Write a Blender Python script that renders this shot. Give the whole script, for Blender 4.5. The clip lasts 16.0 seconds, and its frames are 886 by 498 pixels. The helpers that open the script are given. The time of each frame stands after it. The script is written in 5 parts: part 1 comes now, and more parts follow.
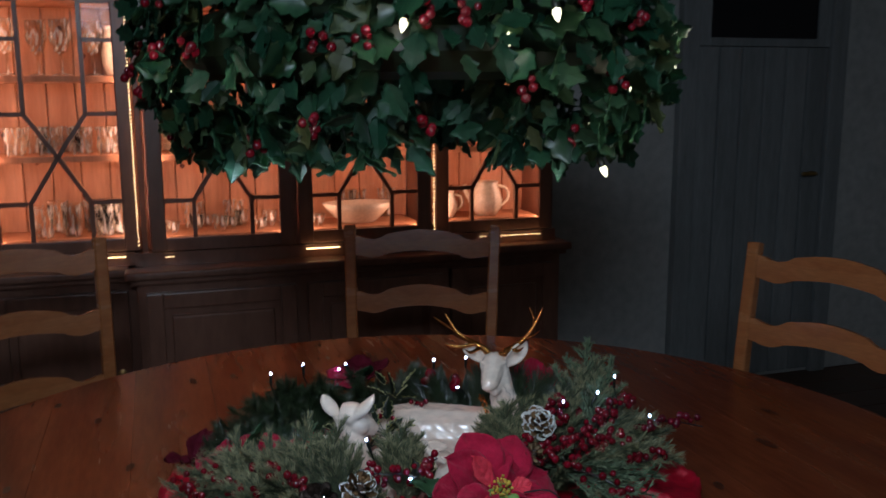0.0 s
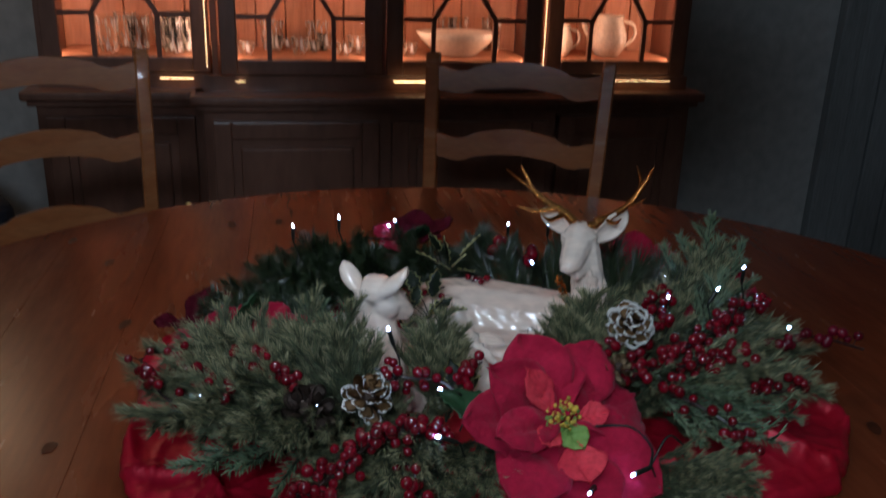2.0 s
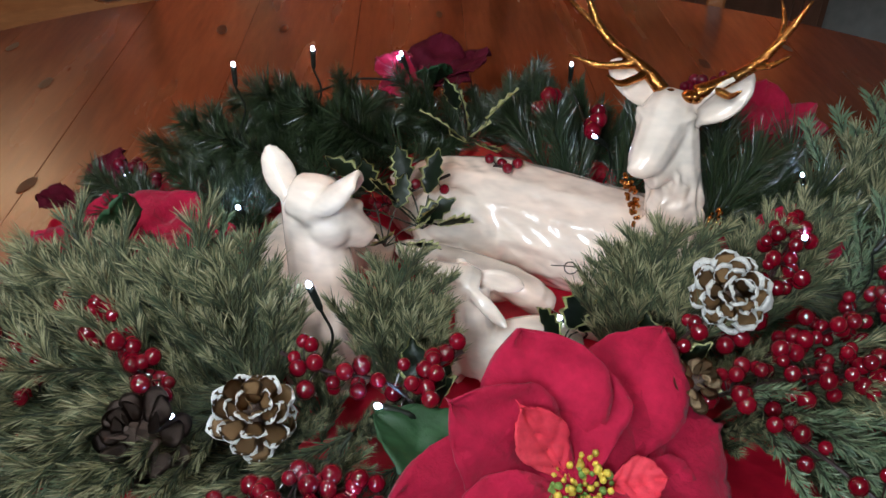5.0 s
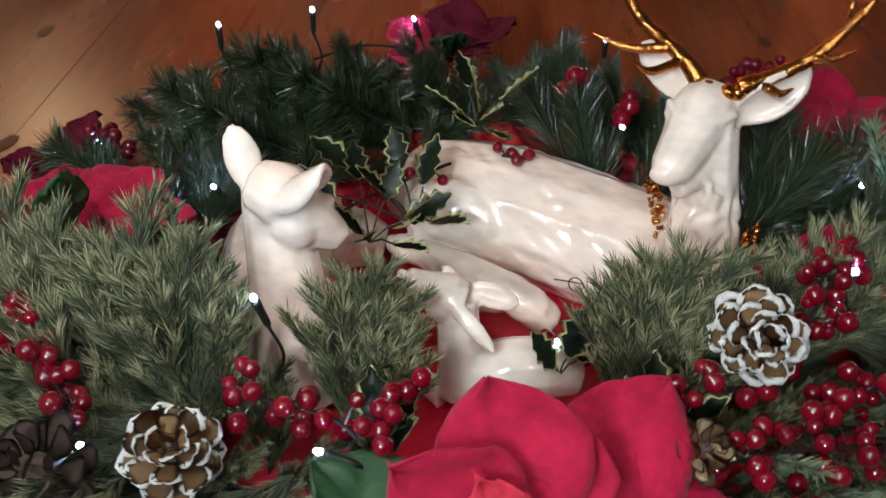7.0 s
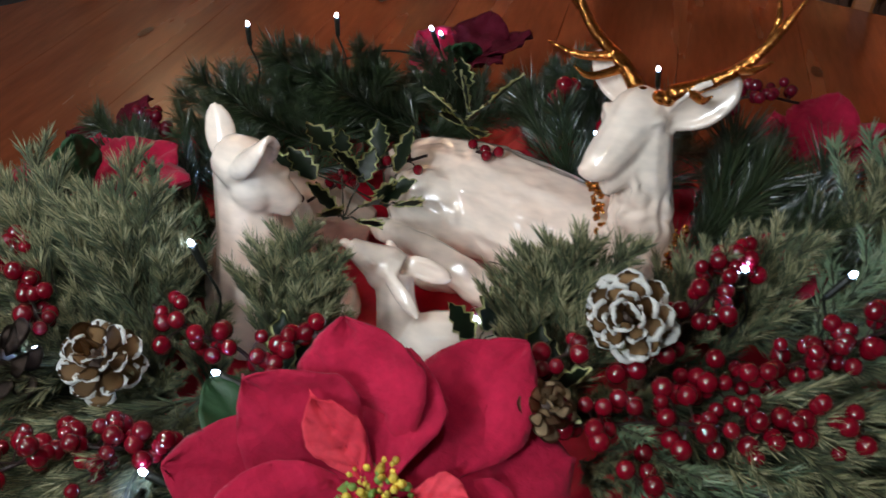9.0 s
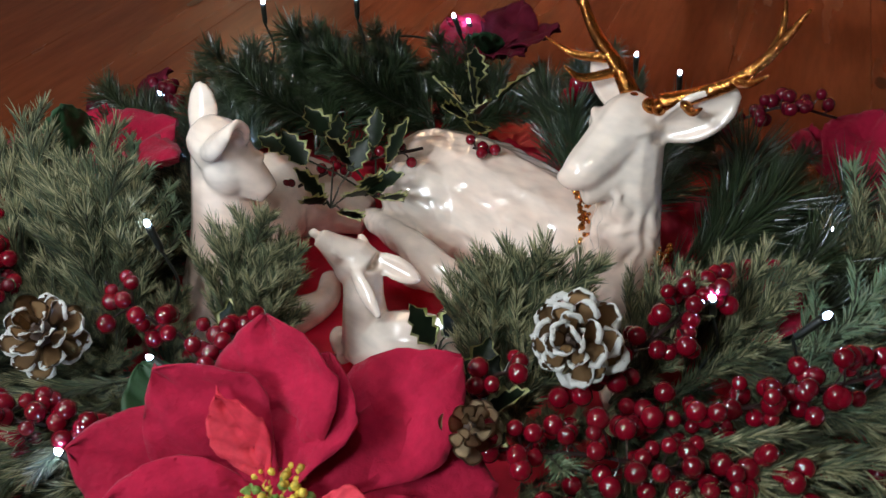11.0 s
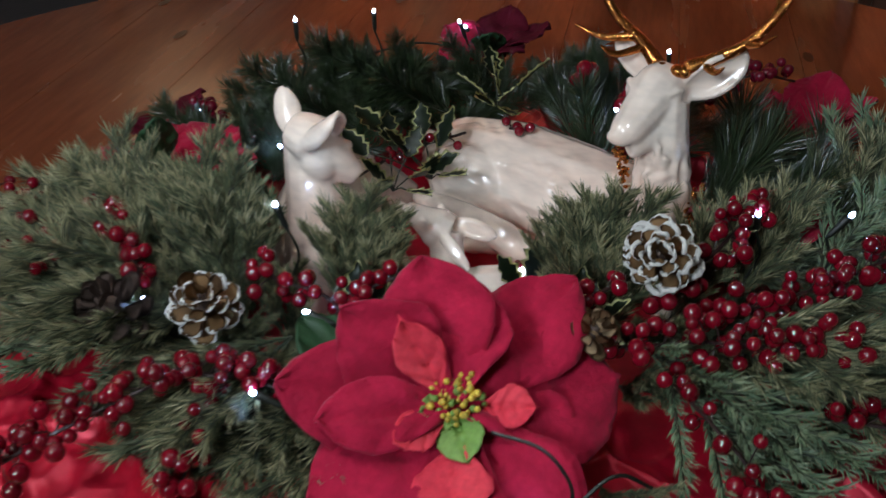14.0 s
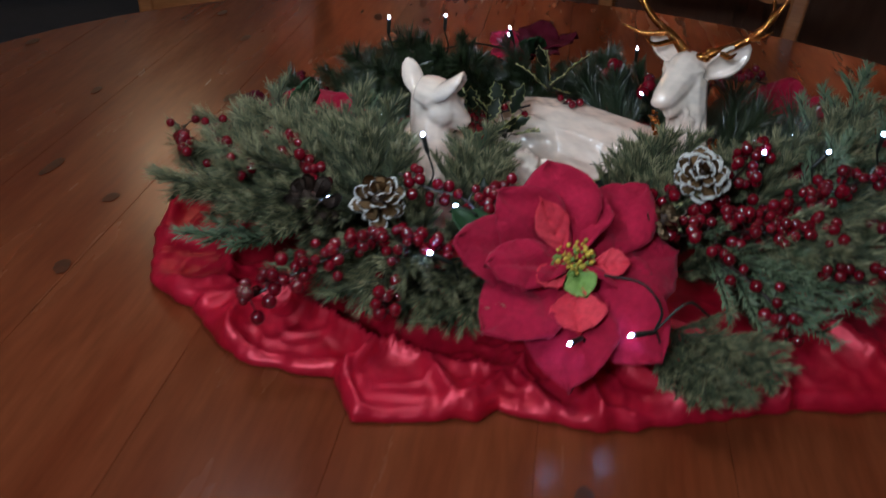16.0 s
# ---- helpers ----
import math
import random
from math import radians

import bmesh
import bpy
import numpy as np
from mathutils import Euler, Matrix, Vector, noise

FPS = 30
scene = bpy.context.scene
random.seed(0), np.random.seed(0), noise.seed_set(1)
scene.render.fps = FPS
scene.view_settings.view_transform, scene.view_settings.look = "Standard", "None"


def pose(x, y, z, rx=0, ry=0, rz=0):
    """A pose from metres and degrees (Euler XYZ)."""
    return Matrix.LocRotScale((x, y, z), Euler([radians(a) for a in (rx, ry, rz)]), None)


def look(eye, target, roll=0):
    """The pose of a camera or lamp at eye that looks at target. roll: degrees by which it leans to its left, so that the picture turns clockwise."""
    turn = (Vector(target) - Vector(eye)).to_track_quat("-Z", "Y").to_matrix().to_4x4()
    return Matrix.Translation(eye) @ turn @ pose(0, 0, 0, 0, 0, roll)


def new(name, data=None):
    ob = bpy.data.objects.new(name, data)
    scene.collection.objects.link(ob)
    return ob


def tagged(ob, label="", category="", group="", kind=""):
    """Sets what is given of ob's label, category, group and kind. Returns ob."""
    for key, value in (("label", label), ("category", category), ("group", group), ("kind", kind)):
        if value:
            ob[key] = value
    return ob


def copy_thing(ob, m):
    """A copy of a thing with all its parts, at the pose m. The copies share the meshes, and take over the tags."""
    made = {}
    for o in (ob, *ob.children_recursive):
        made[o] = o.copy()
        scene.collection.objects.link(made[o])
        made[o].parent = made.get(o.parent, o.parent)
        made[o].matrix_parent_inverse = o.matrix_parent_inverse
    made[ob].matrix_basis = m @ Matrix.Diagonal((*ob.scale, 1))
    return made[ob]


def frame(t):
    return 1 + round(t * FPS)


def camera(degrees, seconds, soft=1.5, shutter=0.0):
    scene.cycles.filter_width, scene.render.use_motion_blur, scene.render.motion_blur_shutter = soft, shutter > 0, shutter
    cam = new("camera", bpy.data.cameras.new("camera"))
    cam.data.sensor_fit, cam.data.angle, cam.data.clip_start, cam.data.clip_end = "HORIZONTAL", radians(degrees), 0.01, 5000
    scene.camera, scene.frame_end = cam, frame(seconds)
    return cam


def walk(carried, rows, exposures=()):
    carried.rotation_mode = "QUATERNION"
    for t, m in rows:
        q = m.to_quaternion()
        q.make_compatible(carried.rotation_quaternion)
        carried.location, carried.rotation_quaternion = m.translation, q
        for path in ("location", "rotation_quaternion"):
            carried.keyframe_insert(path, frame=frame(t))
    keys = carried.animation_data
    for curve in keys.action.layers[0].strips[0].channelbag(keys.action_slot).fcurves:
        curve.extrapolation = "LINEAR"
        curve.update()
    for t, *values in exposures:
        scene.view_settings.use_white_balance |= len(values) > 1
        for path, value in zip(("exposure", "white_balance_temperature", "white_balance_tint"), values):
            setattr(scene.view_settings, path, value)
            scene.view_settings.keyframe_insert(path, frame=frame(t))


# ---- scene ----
cam = camera(53.4, 16.0, shutter=0.5)
METRES, EYE, TILT, LEAN, TURN = 2.0, 1.42, 0.0, 0.0, 0.0
ROWS = [
    (0.0, 0.0, 0.0, 0.0, -0.04, -10.14, 0.21),
    (0.5, 0.0261, 0.0403, -0.009, 4.46, -12.1, -1.54),
    (1.0, 0.0516, 0.0707, -0.0189, 9.17, -13.08, -1.36),
    (1.5, 0.0542, 0.1251, -0.0303, 9.71, -14.67, -1.37),
    (2.0, 0.0314, 0.195, -0.0498, 8.53, -19.96, -1.84),
    (2.5, 0.0239, 0.2315, -0.0584, 8.69, -24.83, -2.1),
    (3.0, 0.0379, 0.2758, -0.0668, 11.48, -27.87, -0.8),
    (3.5, 0.0588, 0.3295, -0.0721, 16.13, -29.72, -1.17),
    (6.0, 0.0381, 0.4477, -0.0891, 15.85, -37.08, -2.36),
    (6.5, 0.039, 0.4598, -0.0925, 16.05, -37.46, -2.92),
    (7.0, 0.0531, 0.4762, -0.0947, 21.1, -37.98, -2.25),
    (7.5, 0.0897, 0.4928, -0.0959, 28.74, -37.99, -1.58),
    (8.0, 0.1128, 0.4916, -0.098, 34.47, -37.63, -1.21),
    (8.5, 0.1206, 0.4851, -0.0914, 33.41, -36.52, -0.97),
    (9.0, 0.1369, 0.4758, -0.0889, 31.64, -36.23, -0.29),
    (9.5, 0.1494, 0.4748, -0.0878, 31.04, -36.59, 0.77),
    (12.0, 0.1699, 0.533, -0.0911, 43.47, -37.61, -0.86),
    (12.5, 0.1724, 0.5247, -0.0901, 43.0, -37.38, -0.01),
    (13.0, 0.169, 0.5043, -0.0849, 38.91, -37.62, 0.82),
    (13.5, 0.1517, 0.4678, -0.0814, 33.93, -37.28, 0.13),
    (14.0, 0.1408, 0.4236, -0.0796, 30.33, -35.66, 0.47),
    (14.5, 0.1569, 0.3856, -0.0732, 33.74, -33.37, 1.12),
    (15.0, 0.1757, 0.3517, -0.0755, 33.63, -33.16, -3.09),
    (15.5, 0.1645, 0.3175, -0.07, 31.93, -31.67, -3.33),
    (16.0, 0.1274, 0.2576, -0.0681, 26.5, -32.04, -3.66),
]
EXPO = [(0.0, -0.56, 5650, 10), (1.5, -0.62, 5650, 10), (2.5, -0.52, 5650, 10), (3.5, 0.15, 5700, 10), (6.0, 0.75, 6500, 10), (7.0, 0.78, 6400, 10), (8.0, 0.62, 6400, 10), (9.5, 0.5, 6400, 10), (12.0, 0.7, 6400, 10), (13.0, 0.65, 6300, 10),
        (14.5, 0.12, 6000, 11), (15.0, 0.14, 5900, 12), (15.5, 0.02, 5900, 12), (16.0, -0.05, 5950, 11)]
walk(cam, [(t, pose(0, 0, EYE, TILT, LEAN, TURN) @ pose(METRES * x, METRES * y, METRES * z, 90 + pitch, roll, yaw)) for t, x, y, z, yaw, pitch, roll in ROWS], EXPO)

# ---- the plan, in metres ----
TABLE_Z = 0.74
CX, CY = -0.02, 1.40            # middle of the round table
CAB = pose(-0.53, 3.16, 0, 0, 0, 18)   # cabinet: x along its front, -y into the room


# ---- light ----
world = bpy.data.worlds.new("room_dark")
scene.world = world
world.use_nodes = True
world.node_tree.nodes["Background"].inputs[0].default_value = (0.35, 0.42, 0.5, 1)
world.node_tree.nodes["Background"].inputs[1].default_value = 0.02


def lamp(name, kind, m, energy, color, size=0.1, size_y=None):
    d = bpy.data.lights.new(name, kind)
    d.energy, d.color = energy, color
    if kind == "AREA":
        d.size = size
        if size_y:
            d.shape, d.size_y = "RECTANGLE", size_y
    else:
        d.shadow_soft_size = size
    ob = new(name, d)
    ob.matrix_world = m
    return ob


AMBER = (1.0, 0.50, 0.31)
# added downward lamps stand in for the wreath's bulbs, boosted as a key
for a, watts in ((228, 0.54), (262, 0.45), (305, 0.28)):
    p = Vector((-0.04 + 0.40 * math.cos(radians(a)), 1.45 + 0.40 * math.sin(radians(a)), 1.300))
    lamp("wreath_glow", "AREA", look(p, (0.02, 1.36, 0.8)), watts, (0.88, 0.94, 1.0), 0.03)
# lamps by the face bulbs, plus added ones that fill its dark middle
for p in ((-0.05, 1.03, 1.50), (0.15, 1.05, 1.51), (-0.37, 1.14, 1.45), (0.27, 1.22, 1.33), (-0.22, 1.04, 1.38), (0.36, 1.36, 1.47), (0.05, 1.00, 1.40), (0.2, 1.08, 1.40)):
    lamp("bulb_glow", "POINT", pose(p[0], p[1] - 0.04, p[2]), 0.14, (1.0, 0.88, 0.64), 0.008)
# wall lamp beside the cabinet, and an added fill lamp behind the camera
lamp("wall_lamp_light", "POINT", pose(-2.0, 2.92, 1.95), 7.5, (1.0, 0.66, 0.36), 0.16)
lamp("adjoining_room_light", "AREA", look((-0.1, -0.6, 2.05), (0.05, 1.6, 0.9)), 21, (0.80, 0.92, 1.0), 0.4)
# warm strips behind the cabinet's stiles, two in each bay
for g0, g1, back in ((-0.979, -0.592, 0.05), (-0.452, -0.058, 0.0), (0.062, 0.458, 0.0), (0.599, 0.982, 0.05)):
    for u, s in ((g0 - 0.02, 1), (g1 + 0.02, -1)):
        lamp("strip_light", "AREA", CAB @ pose(u, back + 0.045, 1.5, 90, 0, -35 * s), 3.6, AMBER, 0.02, 1.2)


# ---- materials ----
def mat(name, color, rough=0.5, metal=0.0, spec=0.5, var=None, scale=8.0, bump=0.0, bump_scale=40.0, coat=0.0, stretch=(1, 1, 1), emit=None, strength=0.0,
        trans=0.0, per_object=0.0, sheen=0.0, detail=6.0):
    """A procedural surface: a colour that wanders towards var at a coarse and a fine scale, with fine relief."""
    m = bpy.data.materials.new(name)
    m.use_nodes = True
    nt = m.node_tree
    b = nt.nodes["Principled BSDF"]
    b.inputs["Roughness"].default_value = rough
    b.inputs["Metallic"].default_value = metal
    b.inputs["Specular IOR Level"].default_value = spec
    b.inputs["Coat Weight"].default_value = coat
    b.inputs["Transmission Weight"].default_value = trans
    b.inputs["Sheen Weight"].default_value = sheen
    b.inputs["Base Color"].default_value = (*color, 1)
    tc = nt.nodes.new("ShaderNodeTexCoord")
    mp = nt.nodes.new("ShaderNodeMapping")
    mp.inputs["Scale"].default_value = stretch
    nt.links.new(tc.outputs["Object"], mp.inputs[0])
    if var:
        n1 = nt.nodes.new("ShaderNodeTexNoise")
        n1.inputs["Scale"].default_value, n1.inputs["Detail"].default_value = scale, detail
        nt.links.new(mp.outputs[0], n1.inputs["Vector"])
        ramp = nt.nodes.new("ShaderNodeValToRGB")
        ramp.color_ramp.elements[0].position, ramp.color_ramp.elements[1].position = 0.34, 0.68
        ramp.color_ramp.elements[0].color, ramp.color_ramp.elements[1].color = (*color, 1), (*var, 1)
        nt.links.new(n1.outputs[0], ramp.inputs[0])
        out = ramp.outputs[0]
        n3 = nt.nodes.new("ShaderNodeTexNoise")
        n3.inputs["Scale"].default_value = scale * 7
        nt.links.new(mp.outputs[0], n3.inputs["Vector"])
        rg = nt.nodes.new("ShaderNodeMapRange")
        rg.inputs["To Min"].default_value, rg.inputs["To Max"].default_value = 0.72, 1.28
        nt.links.new(n3.outputs[0], rg.inputs[0])
        hs = nt.nodes.new("ShaderNodeHueSaturation")
        nt.links.new(rg.outputs[0], hs.inputs["Value"])
        nt.links.new(out, hs.inputs["Color"])
        out = hs.outputs[0]
        if per_object:
            oi = nt.nodes.new("ShaderNodeObjectInfo")
            r2 = nt.nodes.new("ShaderNodeMapRange")
            r2.inputs["To Min"].default_value, r2.inputs["To Max"].default_value = 1 - per_object, 1 + per_object
            nt.links.new(oi.outputs["Random"], r2.inputs[0])
            h2 = nt.nodes.new("ShaderNodeHueSaturation")
            nt.links.new(r2.outputs[0], h2.inputs["Value"])
            nt.links.new(out, h2.inputs["Color"])
            out = h2.outputs[0]
        nt.links.new(out, b.inputs["Base Color"])
        rr = nt.nodes.new("ShaderNodeMapRange")
        rr.inputs["To Min"].default_value, rr.inputs["To Max"].default_value = max(0.02, rough - 0.1), min(1, rough + 0.12)
        nt.links.new(n1.outputs[0], rr.inputs[0])
        nt.links.new(rr.outputs[0], b.inputs["Roughness"])
    if bump:
        n2 = nt.nodes.new("ShaderNodeTexNoise")
        n2.inputs["Scale"].default_value, n2.inputs["Detail"].default_value = bump_scale, 5
        nt.links.new(mp.outputs[0], n2.inputs["Vector"])
        bp = nt.nodes.new("ShaderNodeBump")
        bp.inputs["Strength"].default_value, bp.inputs["Distance"].default_value = bump, 0.003
        nt.links.new(n2.outputs[0], bp.inputs["Height"])
        nt.links.new(bp.outputs[0], b.inputs["Normal"])
    if emit:
        b.inputs["Emission Color"].default_value = (*emit, 1)
        b.inputs["Emission Strength"].default_value = strength
    return m


M_TABLE = mat("varnished_pine", (0.165, 0.034, 0.0115), 0.24, spec=0.33, var=(0.225, 0.056, 0.019), scale=3.0, stretch=(6, 0.8, 1), bump=0.06, bump_scale=14, per_object=0.08)
M_KNOT = mat("pine_knot", (0.05, 0.012, 0.004), 0.5, var=(0.10, 0.022, 0.007), scale=60)
M_CHAIR = mat("waxed_pine", (0.37, 0.125, 0.040), 0.24, var=(0.46, 0.175, 0.060), scale=5, stretch=(1, 1, 5), bump=0.08, bump_scale=30, coat=0.25)
M_RUSH = mat("rush_seat", (0.30, 0.2, 0.09), 0.8, var=(0.4, 0.28, 0.13), scale=30, bump=0.5, bump_scale=90)
M_DARK = mat("dark_stained_wood", (0.195, 0.092, 0.060), 0.32, var=(0.27, 0.13, 0.085), scale=6, stretch=(1, 1, 0.3), bump=0.08, bump_scale=30)
M_PINE = mat("raw_pine_boards", (0.52, 0.26, 0.135), 0.55, var=(0.40, 0.17, 0.08), scale=4, stretch=(5, 5, 0.5), bump=0.08, bump_scale=25, per_object=0.12)
M_WALL = mat("grey_green_paint", (0.50, 0.49, 0.46), 0.85, var=(0.44, 0.43, 0.40), scale=3, bump=0.25, bump_scale=120)
M_FLOOR = mat("dark_floor_boards", (0.07, 0.036, 0.02), 0.45, var=(0.10, 0.05, 0.028), scale=3, stretch=(8, 0.6, 1), bump=0.1, per_object=0.2)
M_CEIL = mat("ceiling_plaster", (0.55, 0.53, 0.48), 0.9, var=(0.5, 0.48, 0.44), scale=2, bump=0.1, bump_scale=90)
M_NIGHT = mat("night_pane", (0.004, 0.005, 0.008), 0.06)
M_BLACK = mat("black_plastic", (0.006, 0.009, 0.006), 0.45, var=(0.012, 0.014, 0.01), scale=60)


# ---- mesh helpers ----
def part(name, bm, material, parent=None, label="", m=None, smooth=False):
    me = bpy.data.meshes.new(name)
    bm.to_mesh(me)
    bm.free()
    me.materials.append(material)
    if smooth:
        me.shade_smooth()
    ob = new(name, me)
    if parent is not None:
        ob.parent = parent
    if m is not None:
        ob.matrix_basis = m
    if label:
        tagged(ob, label)
    return ob


def empty(name, m, label, category, group="", kind=""):
    ob = new(name)
    ob.empty_display_size = 0.05
    ob.matrix_basis = m
    return tagged(ob, label, category, group, kind)


def box(x0, y0, z0, x1, y1, z1, bev=0.0, seg=2, bm=None):
    own = bmesh.new()
    bmesh.ops.create_cube(own, size=1, matrix=Matrix.Translation(((x0 + x1) / 2, (y0 + y1) / 2, (z0 + z1) / 2)) @ Matrix.Diagonal((x1 - x0, y1 - y0, z1 - z0, 1)))
    if bev:
        bmesh.ops.bevel(own, geom=own.edges[:], offset=bev, segments=seg, affect="EDGES", profile=0.6)
    if bm is None:
        return own
    merge(bm, own)
    return bm


def merge(bm, other):
    me = bpy.data.meshes.new("tmp")
    other.to_mesh(me)
    other.free()
    bm.from_mesh(me)
    bpy.data.meshes.remove(me)


def lathe(profile, n=24, bm=None, m=None):
    """A turned body from (radius, height) pairs."""
    bm = bm or bmesh.new()
    m = m or Matrix()
    rings = []
    for r, z in profile:
        rings.append([bm.verts.new(m @ Vector((max(r, 1e-4) * math.cos(2 * math.pi * k / n), max(r, 1e-4) * math.sin(2 * math.pi * k / n), z))) for k in range(n)])
    for a, b in zip(rings, rings[1:]):
        for k in range(n):
            bm.faces.new((a[k], a[(k + 1) % n], b[(k + 1) % n], b[k]))
    for ring, flip in ((rings[0], True), (rings[-1], False)):
        bm.faces.new(ring[::-1] if flip else ring)
    return bm


def tube(points, radii, n=8, bm=None, flat=1.0):
    """A round body swept along points; flat squeezes it across."""
    bm = bm or bmesh.new()
    pts = [Vector(p) for p in points]
    if not isinstance(radii, (list, tuple)):
        radii = [radii] * len(pts)
    rings, side = [], None
    for i, p in enumerate(pts):
        d = (pts[min(i + 1, len(pts) - 1)] - pts[max(i - 1, 0)]).normalized()
        if side is None:
            side = d.orthogonal().normalized()
        side = (side - d * side.dot(d)).normalized()
        up = d.cross(side)
        rings.append([bm.verts.new(p + radii[i] * (side * math.cos(2 * math.pi * k / n) + up * flat * math.sin(2 * math.pi * k / n))) for k in range(n)])
    for a, b in zip(rings, rings[1:]):
        for k in range(n):
            bm.faces.new((a[k], a[(k + 1) % n], b[(k + 1) % n], b[k]))
    bm.faces.new(rings[0][::-1])
    bm.faces.new(rings[-1])
    return bm


def spline(points, steps=6):
    """A smooth line through the points."""
    p = [Vector(q) for q in points]
    p = [2 * p[0] - p[1]] + p + [2 * p[-1] - p[-2]]
    out = []
    for i in range(1, len(p) - 2):
        for s in range(steps):
            t = s / steps
            a, b, c, d = p[i - 1], p[i], p[i + 1], p[i + 2]
            out.append(0.5 * (2 * b + (c - a) * t + (2 * a - 5 * b + 4 * c - d) * t * t + (3 * b - 3 * c + d - a) * t ** 3))
    return out + [p[-2]]


# ---- the room ----
def wall(name, m, w, h, label):
    ob = part(name, box(-w / 2, 0, 0, w / 2, 0.12, h), M_WALL, m=m)
    return tagged(ob, label, "wall", kind="structure")


ROOM = CAB @ pose(0.6, 0.42, 0)
wall("wall_north", ROOM @ pose(-0.5, 0, 0), 7.8, 2.6, "grey-green painted wall behind the cabinet")
wall("wall_west", ROOM @ pose(-4.4, -2.9, 0, 0, 0, 90), 5.6, 2.6, "grey-green painted side wall")
wall("wall_east", ROOM @ pose(3.4, -2.9, 0, 0, 0, -90), 5.6, 2.6, "grey-green painted side wall in shade")
wall("wall_south", ROOM @ pose(-0.5, -5.7, 0, 0, 0, 180), 7.8, 2.6, "grey-green painted wall at the far end")
tagged(part("ceiling", box(-4.6, -5.8, 2.6, 3.6, 0.2, 2.7), M_CEIL, m=ROOM), "plain off-white plaster ceiling", "ceiling", kind="structure")
floor = tagged(part("floor", box(-4.6, -5.8, -0.12, 3.6, 0.2, -0.012), M_FLOOR, m=ROOM), "dark wooden board floor", "floor", kind="structure")


# ---- the display cabinet ----
def bar(p, q, w, d, bm):
    """A square bar from p to q in the plane of a door (x, z), w wide and d deep."""
    p, q = Vector((p[0], 0, p[1])), Vector((q[0], 0, q[1]))
    v = (q - p).normalized()
    s = Vector((v.z, 0, -v.x)) * w / 2
    f = Vector((0, d / 2, 0))
    c = [bm.verts.new(e + a * s + b * f) for e in (p, q) for a, b in ((-1, -1), (1, -1), (1, 1), (-1, 1))]
    for k in range(4):
        j = (k + 1) % 4
        bm.faces.new((c[k], c[j], c[4 + j], c[4 + k]))
    bm.faces.new(c[3::-1])
    bm.faces.new(c[4:])
    return bm


M_PANE = bpy.data.materials.new("thin_window_glass")
M_PANE.use_nodes = True
_nt = M_PANE.node_tree
_nt.nodes.remove(_nt.nodes["Principled BSDF"])
_tr, _gl, _mx, _lw = (_nt.nodes.new(k) for k in ("ShaderNodeBsdfTransparent", "ShaderNodeBsdfGlossy", "ShaderNodeMixShader", "ShaderNodeLayerWeight"))
_gl.inputs["Roughness"].default_value = 0.04
_lw.inputs["Blend"].default_value = 0.12
_nt.links.new(_lw.outputs["Fresnel"], _mx.inputs[0])
_nt.links.new(_tr.outputs[0], _mx.inputs[1])
_nt.links.new(_gl.outputs[0], _mx.inputs[2])
_nt.links.new(_mx.outputs[0], _nt.nodes["Material Output"].inputs[0])
M_STRIP = mat("warm_led_strip", (0.9, 0.7, 0.4), 0.4, emit=(1.0, 0.60, 0.25), strength=8)
M_PORC = mat("cream_porcelain", (0.78, 0.70, 0.56), 0.15, var=(0.72, 0.62, 0.46), scale=20)
M_BRASS = mat("aged_brass", (0.55, 0.36, 0.12), 0.35, metal=1.0, var=(0.4, 0.25, 0.09), scale=60)

BAYS = ((-0.979, -0.592, 0.05), (-0.452, -0.058, 0.0), (0.062, 0.458, 0.0), (0.599, 0.982, 0.05))   # glass from, to, set back
Z0, Z1 = 0.92, 2.10

cabinet = empty("display_cabinet", CAB, "dark-stained breakfront display cabinet, lit warm inside, against the wall", "cabinet")
# base with a step forward in the middle
for x0, x1, y0 in ((-1.06, -0.56, 0.02), (-0.56, 0.56, -0.06), (0.56, 1.06, 0.02)):
    part("base", box(x0, y0, 0.08, x1, 0.40, 0.775, 0.004), M_DARK, cabinet)
    part("plinth", box(x0 - 0.015, y0 - 0.015, 0.0, x1 + 0.015, 0.41, 0.10, 0.008), M_DARK, cabinet)
    bm = box(x0 - 0.035, y0 - 0.045, 0.795, x1 + 0.035, 0.41, 0.825, 0.01, 3)
    box(x0 - 0.02, y0 - 0.025, 0.775, x1 + 0.02, 0.41, 0.797, 0.006, 2, bm)
    part("worktop", bm, M_DARK, cabinet)
for x0, x1, y in ((-1.03, -0.59, 0.02), (-0.53, -0.02, -0.06), (0.02, 0.53, -0.06), (0.59, 1.03, 0.02)):
    d = part("base_door", box(x0, y - 0.016, 0.13, x1, y - 0.001, 0.745, 0.003), M_DARK, cabinet)
    bm = bmesh.new()
    w = 0.055
    for a in ((x0, 0.13, x0 + w, 0.745), (x1 - w, 0.13, x1, 0.745), (x0 + w, 0.13, x1 - w, 0.13 + w), (x0 + w, 0.745 - w, x1 - w, 0.745)):
        box(a[0], y - 0.03, a[1], a[2], y - 0.014, a[3], 0.005, 2, bm)
    part("rail_frame", bm, M_DARK, d)
    part("raised_panel", box(x0 + w + 0.025, y - 0.028, 0.13 + w + 0.025, x1 - w - 0.025, y - 0.012, 0.745 - w - 0.025, 0.011, 3), M_DARK, d)
    side = x1 - 0.035 if x0 in (-1.03, -0.53, ) else x0 + 0.035
    part("knob", lathe([(0.006, 0), (0.006, 0.012), (0.014, 0.018), (0.014, 0.026), (0.004, 0.03)], 14), M_BRASS, d, "small brass knob", pose(side, y - 0.029, 0.46, 90))
